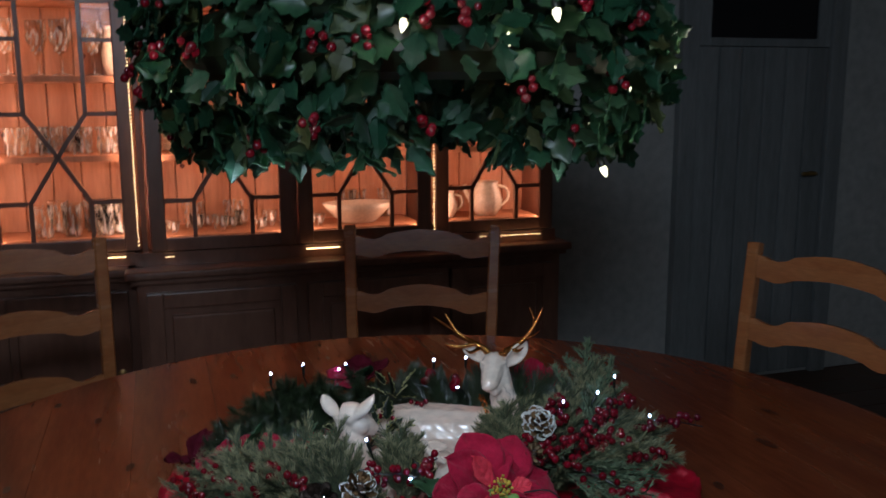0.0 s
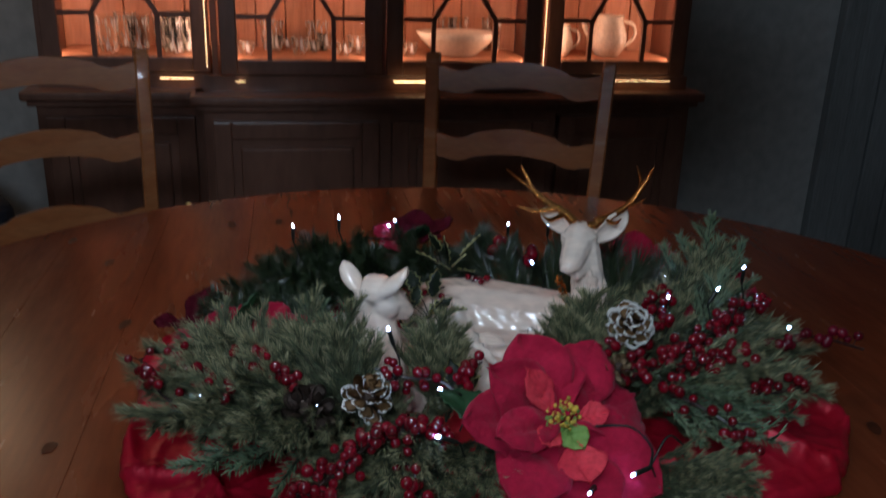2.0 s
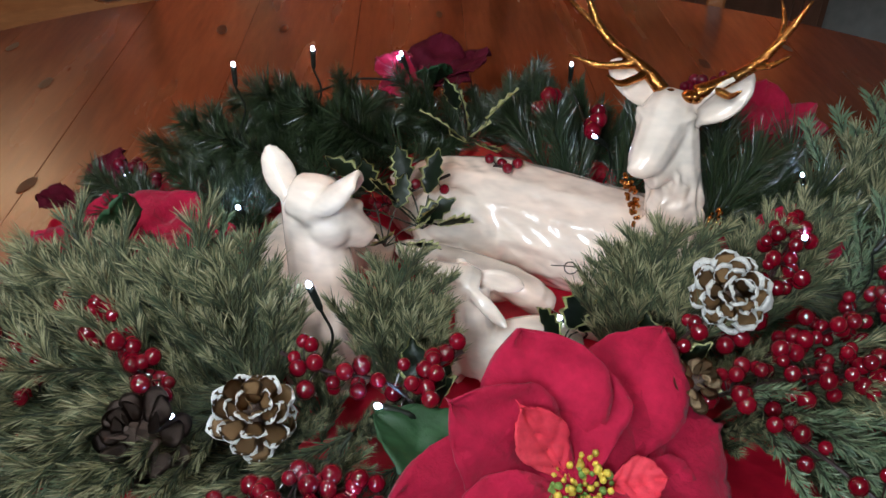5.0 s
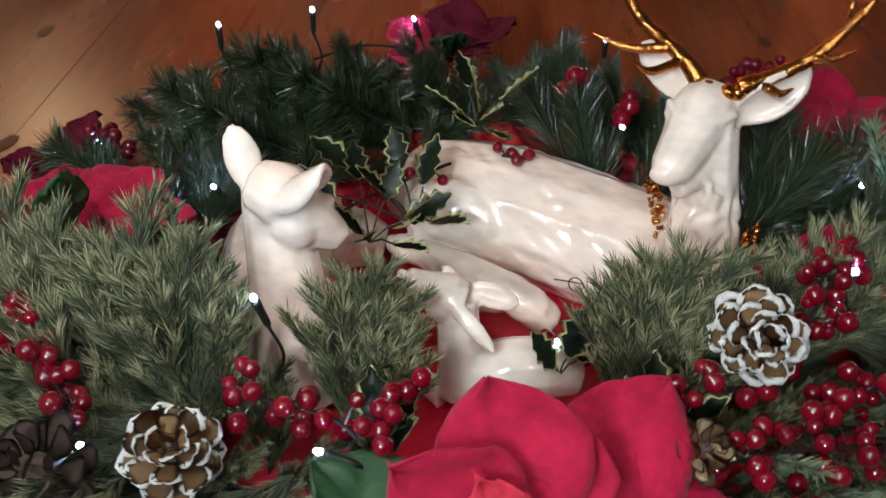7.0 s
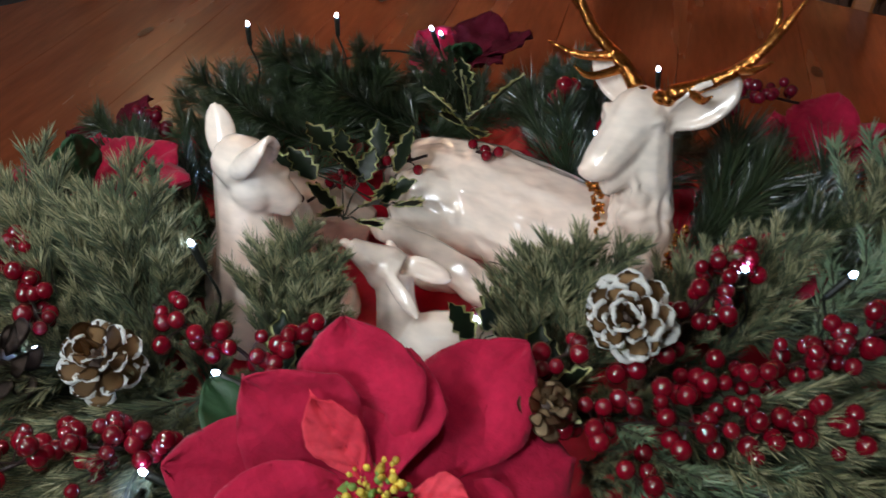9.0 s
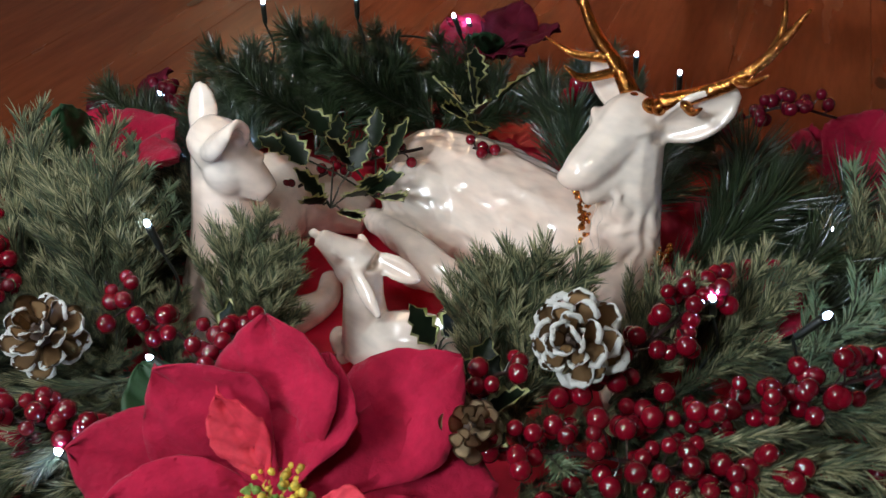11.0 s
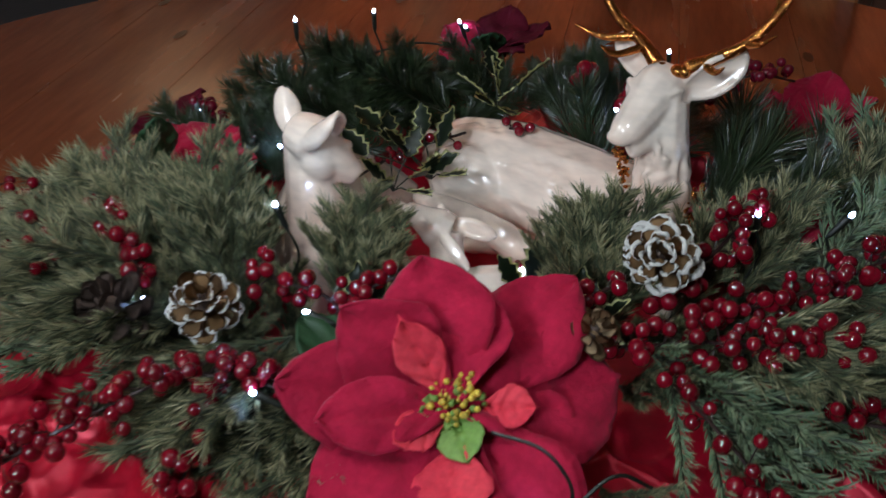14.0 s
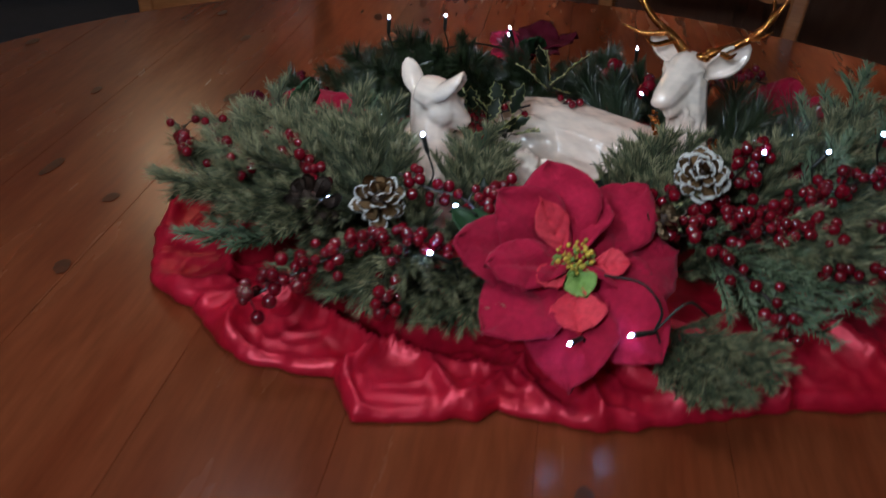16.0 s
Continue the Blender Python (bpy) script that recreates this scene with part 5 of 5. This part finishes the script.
def doe(bm):
    limb(bm, [(-0.135, 1.335, 0.76), (-0.137, 1.338, 0.80), (-0.145, 1.350, 0.845), (-0.156, 1.361, 0.885), (-0.160, 1.364, 0.905)], [0.039, 0.032, 0.0265, 0.0225, 0.020])
    limb(bm, [(-0.166, 1.360, 0.906), (-0.147, 1.3575, 0.904), (-0.130, 1.361, 0.891), (-0.1165, 1.3665, 0.879), (-0.1105, 1.369, 0.8735)], [0.018, 0.0225, 0.0165, 0.0110, 0.0078])
    blob(bm, (-0.1390, 1.3515, 0.8900), (0.0200, 0.0150, 0.0200))
    limb(bm, [(-0.134, 1.354, 0.883), (-0.122, 1.361, 0.876), (-0.113, 1.366, 0.8715)], [0.010, 0.0082, 0.0062], 4)
    blob(bm, (-0.127, 1.3485, 0.9000), (0.0052, 0.0040, 0.0040))
    blob(bm, (-0.122, 1.370, 0.900), (0.006, 0.006, 0.004))
    ear(bm, (-0.172, 1.358, 0.905), (-0.199, 1.3825, 0.932), 0.0148, (-0.5, 0.85, -0.2), 1.15)
    ear(bm, (-0.158, 1.350, 0.908), (-0.112, 1.349, 0.944), 0.0165, (0.75, -0.05, -0.60), 2.1)
    limb(bm, [(-0.15, 1.345, 0.77), (-0.185, 1.395, 0.785), (-0.20, 1.445, 0.79), (-0.175, 1.485, 0.775), (-0.14, 1.50, 0.765)], [0.04, 0.044, 0.044, 0.034, 0.018])
    limb(bm, [(-0.10, 1.34, 0.765), (-0.09, 1.39, 0.762), (-0.11, 1.42, 0.76)], [0.020, 0.012, 0.009])


def fawn(bm):
    limb(bm, [(-0.030, 1.386, 0.832), (-0.041, 1.383, 0.836), (-0.0545, 1.377, 0.845), (-0.0655, 1.3715, 0.853)], [0.0150, 0.0170, 0.0108, 0.0070])
    blob(bm, (-0.041, 1.374, 0.831), (0.0115, 0.0080, 0.0110))
    limb(bm, [(-0.048, 1.376, 0.833), (-0.060, 1.374, 0.842), (-0.0665, 1.3715, 0.847)], [0.0075, 0.0055, 0.0035], 4)
    blob(bm, (-0.0685, 1.370, 0.8555), (0.0042, 0.0040, 0.0036))
    for dy in (-0.0135, 0.0145):
        e = Vector((-0.0455, 1.3825 + dy, 0.8440))
        blob(bm, e, (0.0042, 0.0026, 0.0034))
        limb(bm, [e + Vector((-0.005, 0, 0.002)), e + Vector((0, -0.0005, 0.0046)), e + Vector((0.0055, 0, 0.002))], [0.0013, 0.0021, 0.0013], 4)
    limb(bm, [(-0.034, 1.384, 0.832), (-0.028, 1.377, 0.812), (-0.022, 1.372, 0.79), (-0.018, 1.370, 0.768)], [0.0150, 0.0155, 0.0185, 0.022])
    ear(bm, (-0.031, 1.396, 0.836), (0.006, 1.4035, 0.828), 0.0098, (0.1, -0.75, 0.65))
    ear(bm, (-0.033, 1.374, 0.840), (0.002, 1.3635, 0.8165), 0.0068, (0.15, -0.8, 0.55))
    limb(bm, [(-0.022, 1.370, 0.772), (0.008, 1.377, 0.787), (0.032, 1.386, 0.790), (0.055, 1.396, 0.782)], [0.022, 0.0245, 0.0235, 0.013])
    limb(bm, [(-0.03, 1.362, 0.765), (-0.048, 1.367, 0.764), (-0.055, 1.375, 0.762)], [0.013, 0.008, 0.006])


cast("stag_figurine", stag, stag_gold, "white glazed china stag lying down, with gilded antlers", 0.0017, 3, 0.0016, 0.905)
cast("doe_figurine", doe, None, "white glazed china doe lying down, head turned aside", 0.0017, 5)
cast("fawn_figurine", fawn, None, "small white glazed china fawn lifting its nose", 0.0014, 3)


# ---- the hanging holly wreath ----
HX, HY, HZ, HR = -0.06, 1.45, 1.485, 0.30
M_HLEAF = mat("green_holly_leaf", (0.020, 0.066, 0.030), 0.34, var=(0.060, 0.130, 0.055), scale=25, bump=0.25, bump_scale=60, per_object=0.55)
M_HLEAF_S = leafy("green_holly_leaf_far", [(0.010, 0.042, 0.022), (0.022, 0.085, 0.042), (0.040, 0.115, 0.058), (0.10, 0.105, 0.035)], 0.45, 0.45)
wreath = empty("hanging_wreath", pose(HX, HY, HZ), "large hanging green holly wreath with red berries and warm lights", "wreath")
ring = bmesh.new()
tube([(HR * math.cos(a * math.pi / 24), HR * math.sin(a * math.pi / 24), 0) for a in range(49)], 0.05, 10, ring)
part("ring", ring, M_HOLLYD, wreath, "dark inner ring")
hmesh = [shared("holly_leaf", holly_leaf(L, W, False, 3), M_HLEAF) for L, W in ((0.052, 0.019), (0.046, 0.017), (0.058, 0.020), (0.040, 0.0145))]


def on_wreath(a, b, off=0.0):
    """A point on the wreath's skin: a round the ring, b round its body (-90 is the underside), and the way out there."""
    ra, rb = 0.105 + off, 0.135 + off
    out = Vector((math.cos(b) * math.cos(a), math.cos(b) * math.sin(a), math.sin(b)))
    return Vector(((HR + ra * math.cos(b)) * math.cos(a), (HR + ra * math.cos(b)) * math.sin(a), rb * math.sin(b))), out


def leaf_pose(a, b):
    p, out = on_wreath(a, b, rng.uniform(-0.035, 0.012))
    side = Vector((-math.sin(a), math.cos(a), 0))
    d = (out * rng.uniform(0.1, 0.6) + side * rng.uniform(-1, 1) + Vector((0, 0, rng.uniform(-1.0, 0.25)))).normalized()
    z = (out - d * out.dot(d))
    z = z.normalized() if z.length > 1e-3 else Vector((0, 0, 1))
    return Matrix.Translation(p) @ Matrix((d, z.cross(d), z)).transposed().to_4x4() @ pose(0, 0, 0, rng.uniform(-35, 35)) @ Matrix.Scale(rng.uniform(0.75, 1.15), 4)


for i in range(300):
    a = radians(rng.uniform(170, 370))
    b = radians(rng.uniform(-120, 60))
    if 274 < math.degrees(a) < 294 and b < -0.2:
        b = -b
    child("leaf", rng.choice(hmesh), wreath, leaf_pose(a, b))
vs, fs = [], []
for i in range(2100):
    a = radians(rng.uniform(0, 360))
    b = radians(rng.uniform(-180, 180))
    if 274 < math.degrees(a) < 294 and b < -0.2:
        b = -b
    me = rng.choice(hmesh)
    m = leaf_pose(a, b)
    k = len(vs)
    vs += [tuple(m @ v.co) for v in me.vertices]
    fs += [tuple(k + q for q in pl.vertices) for pl in me.polygons]
me = bpy.data.meshes.new("foliage")
me.from_pydata(vs, [], fs)
me.materials.append(M_HLEAF_S)
fo = child("foliage", me, wreath, Matrix())
tagged(fo, kind="stuff")
for i in range(34):
    a, b = radians(rng.uniform(180, 360)), radians(rng.uniform(-70, 50))
    p, out = on_wreath(a, b, 0.012)
    for _ in range(5):
        r = rng.uniform(0.005, 0.007)
        q = p + Vector((rng.uniform(-1, 1), rng.uniform(-1, 1), rng.uniform(-1, 1))) * 0.013
        child("berry", BERRY, wreath, Matrix.Translation(q) @ Matrix.Scale(r, 4))
BULB = shared("bulb", lathe([(0.001, -0.007), (0.006, -0.004), (0.0068, 0.002), (0.0045, 0.010), (0.001, 0.016)], 12), M_BULB)
CAP = shared("bulb_cap", lathe([(0.005, -0.018), (0.0055, -0.005), (0.004, -0.003)], 10), M_BLACK)
for p in ((0.232, 1.302, 1.309), (0.208, 1.265, 1.375), (0.29, 1.395, 1.421), (0.375, 1.493, 1.456), (-0.374, 1.207, 1.460), (0.145, 1.25, 1.350), (0.277, 1.33, 1.422), (-0.045, 1.095, 1.50), (0.135, 1.10, 1.512), (0.08, 1.12, 1.478),
          (-0.1, 1.85, 1.36), (0.33, 1.62, 1.36), (-0.45, 1.5, 1.42), (-0.2, 1.8, 1.4), (0.1, 1.82, 1.4)):
    d = Vector((p[0] - HX, p[1] - HY, 0)).normalized() * 0.3 + Vector((rng.uniform(-0.3, 0.3), 0, -0.8 if rng.random() < 0.6 else 0.8))
    q = child("bulb_cap", CAP, wreath, Matrix.Translation(Vector(p) - Vector((HX, HY, HZ)) + Vector((0, 0.03 if p[1] > HY + 0.1 else -0.03, 0))) @ d.to_track_quat("Z", "Y").to_matrix().to_4x4())
    child("bulb", BULB, q, Matrix.Scale(0.78, 4))
for a in (30, 150, 270):
    p = Vector((HR * math.cos(radians(a)), HR * math.sin(radians(a)), 0.03))
    part("hanging_cord", tube([p, Vector((0, 0, 0.95)), Vector((0, 0, 2.6 - HZ))], 0.003, 6), M_BLACK, wreath)
part("ceiling_hook", lathe([(0.03, 2.59 - HZ), (0.03, 2.6 - HZ)], 16), M_BLACK, wreath)


# ---- glass and china on the cabinet's shelves ----
M_CUT = bpy.data.materials.new("cut_glass_painted_sparkle")
M_CUT.use_nodes = True
_nt = M_CUT.node_tree
_nt.nodes.remove(_nt.nodes["Principled BSDF"])
_tr, _gl, _mx, _lw, _ns, _bp, _df, _m2, _rp = (_nt.nodes.new(k) for k in ("ShaderNodeBsdfTransparent", "ShaderNodeBsdfGlossy", "ShaderNodeMixShader", "ShaderNodeLayerWeight", "ShaderNodeTexNoise", "ShaderNodeBump",
                                                                          "ShaderNodeBsdfDiffuse", "ShaderNodeMixShader", "ShaderNodeMapRange"))
_tr.inputs["Color"].default_value = (0.97, 0.95, 0.90, 1)
# white diffuse streaks painted in for the sparkle of the glass
_df.inputs["Color"].default_value = (0.95, 0.95, 0.92, 1)
_gl.inputs["Roughness"].default_value = 0.35
_lw.inputs["Blend"].default_value = 0.025
_ns.inputs["Scale"].default_value = 110
_bp.inputs["Strength"].default_value, _bp.inputs["Distance"].default_value = 0.9, 0.004
_rp.inputs["From Min"].default_value, _rp.inputs["From Max"].default_value, _rp.inputs["To Max"].default_value = 0.50, 0.70, 0.42
_tc, _mp = _nt.nodes.new("ShaderNodeTexCoord"), _nt.nodes.new("ShaderNodeMapping")
_mp.inputs["Scale"].default_value = (1, 1, 0.22)
_nt.links.new(_tc.outputs["Object"], _mp.inputs[0])
_nt.links.new(_mp.outputs[0], _ns.inputs["Vector"])
_nt.links.new(_ns.outputs[0], _bp.inputs["Height"])
_nt.links.new(_bp.outputs[0], _gl.inputs["Normal"])
_nt.links.new(_ns.outputs[0], _rp.inputs[0])
_nt.links.new(_rp.outputs[0], _m2.inputs[0])
_nt.links.new(_tr.outputs[0], _m2.inputs[1])
_nt.links.new(_df.outputs[0], _m2.inputs[2])
_nt.links.new(_lw.outputs["Facing"], _mx.inputs[0])
_nt.links.new(_m2.outputs[0], _mx.inputs[1])
_nt.links.new(_gl.outputs[0], _mx.inputs[2])
_nt.links.new(_mx.outputs[0], _nt.nodes["Material Output"].inputs[0])


def vessel(name, profile, wall_t, material, n=20):
    """A hollow turned vessel: the profile up the outside, then down the inside."""
    inner = [(max(0.001, r - wall_t), z + (wall_t * 1.5 if i == 0 else 0)) for i, (r, z) in enumerate(profile) if r > wall_t][::-1]
    return shared(name, lathe(list(profile) + inner, n), material)


TUMBLER = vessel("tumbler", [(0.028, 0), (0.031, 0.02), (0.034, 0.07), (0.037, 0.115)], 0.0035, M_CUT)
LOWBALL = vessel("lowball", [(0.032, 0), (0.035, 0.01), (0.037, 0.05), (0.040, 0.095)], 0.004, M_CUT)
GOBLET = vessel("goblet", [(0.034, 0), (0.034, 0.003), (0.006, 0.010), (0.005, 0.07), (0.022, 0.085), (0.036, 0.13), (0.034, 0.19)], 0.003, M_CUT)
CUP = vessel("small_cup", [(0.018, 0), (0.024, 0.015), (0.030, 0.045)], 0.003, M_CUT)
PLATE = vessel("plate", [(0.055, 0), (0.06, 0.003), (0.10, 0.012), (0.103, 0.014)], 0.004, M_PORC, 32)
BOWL = vessel("serving_dish", [(0.05, 0), (0.06, 0.006), (0.10, 0.05), (0.115, 0.075)], 0.006, M_PORC, 32)
JUGM = vessel("jug_body", [(0.04, 0), (0.058, 0.03), (0.062, 0.06), (0.05, 0.10), (0.042, 0.118), (0.048, 0.132)], 0.004, M_PORC, 28)
DECM = vessel("decanter_body", [(0.05, 0), (0.06, 0.03), (0.055, 0.08), (0.018, 0.13), (0.016, 0.19), (0.026, 0.20)], 0.004, M_CUT, 24)


def on_shelf(name, me, u, y, z, label, cat, group="", s=(1, 1, 1), rz=0):
    ob = new(name, me)
    ob.matrix_basis = CAB @ pose(u, y, z + 0.0005, 0, 0, rz) @ Matrix.Diagonal((*s, 1))
    return tagged(ob, label, cat, group)


S1, S2, S3 = 0.919, 1.207, 1.477
for i, u in enumerate((-0.855, -0.765, -0.66, -0.61)):
    on_shelf("tumbler", TUMBLER, u, 0.15 + 0.02 * (i % 2), S1, "tall cut-glass tumbler on a lit pine shelf", "glass", "glasses in the cabinet")
for i, u in enumerate((-0.82, -0.70, -0.64)):
    on_shelf("tumbler", TUMBLER, u, 0.27, S1, "tall cut-glass tumbler on a lit pine shelf", "glass", "glasses in the cabinet")
for i, u in enumerate((-0.925, -0.82, -0.715, -0.63, -0.87, -0.76)):
    on_shelf("tumbler", LOWBALL, u, 0.16 if i < 4 else 0.27, S2, "short cut-glass whisky tumbler on a lit pine shelf", "glass", "glasses in the cabinet")
for i, u in enumerate((-0.93, -0.84, -0.76, -0.66)):
    on_shelf("goblet", GOBLET, u, 0.17 + 0.05 * (i % 2), S3, "stemmed cut-glass goblet on a lit pine shelf", "glass", "glasses in the cabinet")
on_shelf("decanter", JUGM, -0.585, 0.22, S3, "cream porcelain jug on a lit pine shelf", "jug", s=(0.8, 0.8, 1.3))
for i, u in enumerate((-0.43, -0.34, -0.305, -0.26, -0.22, -0.175, -0.12, -0.075)):
    on_shelf("small_cup", CUP, u, 0.12 + 0.06 * (i % 3), S1, "small clear glass cup on a lit pine shelf", "cup", "small cups in the cabinet", (1, 1, 1.0 + 0.35 * (i % 2)))
for u in (-0.35, -0.20):
    on_shelf("tumbler", LOWBALL, u, 0.26, S1, "short cut-glass whisky tumbler on a lit pine shelf", "glass", "glasses in the cabinet")
for u0, z0, n in ((-0.36, S2, 9), (-0.14, S2, 7), (0.16, S2, 6), (0.36, S2, 9)):
    for i in range(n):
        on_shelf("plate", PLATE, u0 + rng.uniform(-0.003, 0.003), 0.21, z0 + i * 0.0145 * 0.62, "cream porcelain plate in a stack on a lit shelf", "plate", "stacked plates in the cabinet", (0.95, 0.95, 0.6))
on_shelf("serving_dish", BOWL, 0.265, 0.17, S1, "long cream porcelain serving dish on a lit pine shelf", "dish", s=(1.22, 0.8, 1.05))
on_shelf("small_cup", CUP, 0.10, 0.14, S1, "small clear glass cup on a lit pine shelf", "cup", "small cups in the cabinet")
for u in (0.25, 0.29, 0.41):
    on_shelf("tumbler", TUMBLER, u, 0.29, S1, "tall cut-glass tumbler behind a serving dish", "glass", "glasses in the cabinet")


def jug(u, y, z, s, label, spout=True):
    ob = empty("jug", CAB @ pose(u, y, z + 0.0005) @ Matrix.Diagonal((s, s, s, 1)), label, "jug")
    child("body", JUGM, ob, Matrix())
    part("handle", tube(spline([(0.045, 0, 0.115), (0.085, 0, 0.10), (0.090, 0, 0.06), (0.056, 0, 0.03)], 6), 0.006, 8), M_PORC, ob, smooth=True)
    if spout:
        part("spout", tube(spline([(-0.05, 0, 0.05), (-0.078, 0, 0.08), (-0.092, 0, 0.12)], 6), [0.014] * 4 + [0.009] * 9, 10), M_PORC, ob, smooth=True)


jug(0.81, 0.20, S1, 1.05, "cream porcelain teapot with a handle on a lit shelf")
jug(0.625, 0.18, S1, 0.8, "small cream porcelain jug on a lit shelf", False)
on_shelf("decanter", DECM, 0.68, 0.18, S2, "clear glass decanter on a lit pine shelf", "decanter")
for u in (0.80, 0.90):
    on_shelf("goblet", GOBLET, u, 0.2, S2, "stemmed cut-glass goblet on a lit pine shelf", "glass", "glasses in the cabinet")

# ---- round the room ----
tagged(part("baseboard", box(-4.38, -0.018, 0, 3.38, -0.001, 0.14, 0.004), M_WALL, m=ROOM), "painted baseboard along the wall", "baseboard", kind="structure")

# boarded door with a dark glazed light, to one side of the cabinet
M_DOOR = mat("grey_door_paint", (0.26, 0.265, 0.26), 0.7, var=(0.20, 0.205, 0.20), scale=5, stretch=(4, 4, 0.4), bump=0.2, bump_scale=60, per_object=0.15)
door = tagged(new("door_1"), "grey boarded door with a dark glazed upper light", "door", kind="structure")
door.matrix_basis = ROOM @ pose(1.68, -0.002, 0)
DW, DH = 0.74, 2.16
for x0, x1, z1 in ((-DW / 2 - 0.09, -DW / 2, DH + 0.09), (DW / 2, DW / 2 + 0.09, DH + 0.09)):
    part("door_frame", box(x0, -0.05, 0, x1, -0.001, z1, 0.006), M_DOOR, door)
part("door_frame", box(-DW / 2, -0.05, DH, DW / 2, -0.001, DH + 0.09, 0.006), M_DOOR, door)
for i in range(6):
    a, b = -DW / 2 + DW * i / 6, -DW / 2 + DW * (i + 1) / 6
    part("board", box(a + 0.004, -0.03, 0.02, b - 0.004, -0.004, 1.62, 0.006), M_DOOR, door)
for x0, x1 in ((-DW / 2, -DW / 2 + 0.07), (DW / 2 - 0.07, DW / 2)):
    part("stile", box(x0, -0.03, 1.622, x1, -0.004, DH, 0.004), M_DOOR, door)
part("rail", box(-DW / 2 + 0.07, -0.034, 1.622, DW / 2 - 0.07, -0.004, 1.66, 0.004), M_DOOR, door)
part("pane", box(-DW / 2 + 0.07, -0.016, 1.66, DW / 2 - 0.07, -0.008, DH), M_NIGHT, door, "dark night-black glass")
part("door_handle", tube(spline([(0.30, -0.03, 1.02), (0.30, -0.07, 1.02), (0.22, -0.075, 1.02)], 5), 0.009, 8), M_BRASS, door, "brass lever handle", smooth=True)

# framed picture on the wall
M_PRINT = mat("dim_print", (0.10, 0.085, 0.06), 0.5, var=(0.03, 0.03, 0.03), scale=14)
pic = empty("picture", CAB @ pose(-1.46, 0.40, 1.62), "dark-framed small picture hanging on the wall", "picture")
for a in ((-0.17, -0.25, -0.13, 0.25), (0.13, -0.25, 0.17, 0.25), (-0.13, -0.25, 0.13, -0.21), (-0.13, 0.21, 0.13, 0.25)):
    part("frame_bar", box(a[0], -0.008, a[1], a[2], 0.018, a[3], 0.004), M_DARK, pic)
part("print", box(-0.13, 0.006, -0.21, 0.13, 0.012, 0.21), M_PRINT, pic, "dim brownish print")

# low armchair with a throw, beyond the dining chair
M_BLUE = mat("dark_blue_fabric", (0.02, 0.028, 0.04), 0.9, var=(0.035, 0.04, 0.055), scale=30, bump=0.4, bump_scale=140)
M_THROW = mat("mottled_throw", (0.22, 0.19, 0.13), 0.95, var=(0.05, 0.055, 0.06), scale=16, bump=0.5, bump_scale=90)
arm = empty("armchair", pose(-1.92, 2.35, 0, 0, 0, 48), "dark blue upholstered armchair in shade with a mottled throw", "armchair")
part("seat", box(-0.30, -0.32, 0.10, 0.30, 0.28, 0.42, 0.05, 4), M_BLUE, arm)
part("backrest", box(-0.32, 0.22, 0.12, 0.32, 0.40, 0.86, 0.06, 4), M_BLUE, arm)
for s in (-1, 1):
    part("armrest", box(s * 0.37 - 0.075, -0.32, 0.10, s * 0.37 + 0.075, 0.36, 0.60, 0.05, 4), M_BLUE, arm)
    for y in (-0.26, 0.30):
        part("leg", lathe([(0.02, 0), (0.028, 0.10)], 10), M_DARK, arm, m=pose(s * 0.33, y, 0))
bm = box(-0.22, 0.0, 0.0, 0.22, 0.03, 0.42, 0.012, 3)
bmesh.ops.subdivide_edges(bm, edges=bm.edges[:], cuts=3, use_grid_fill=True)
for v in bm.verts:
    v.co += Vector((0, 0.012, 0.008)) * noise.noise(v.co * 9)
tagged(part("throw_blanket", bm, M_THROW, m=pose(-1.92, 2.35, 0, 0, 0, 48) @ pose(0, 0.185, 0.455)), "mottled pale and dark throw over the armchair", "blanket")

# floor boards
for i in range(34):
    y0 = -5.7 + i * 0.172
    part("floor_board", box(-4.5, y0 + 0.002, -0.012, 3.5, y0 + 0.170, 0.0, 0.0015, 1), M_FLOOR, floor)
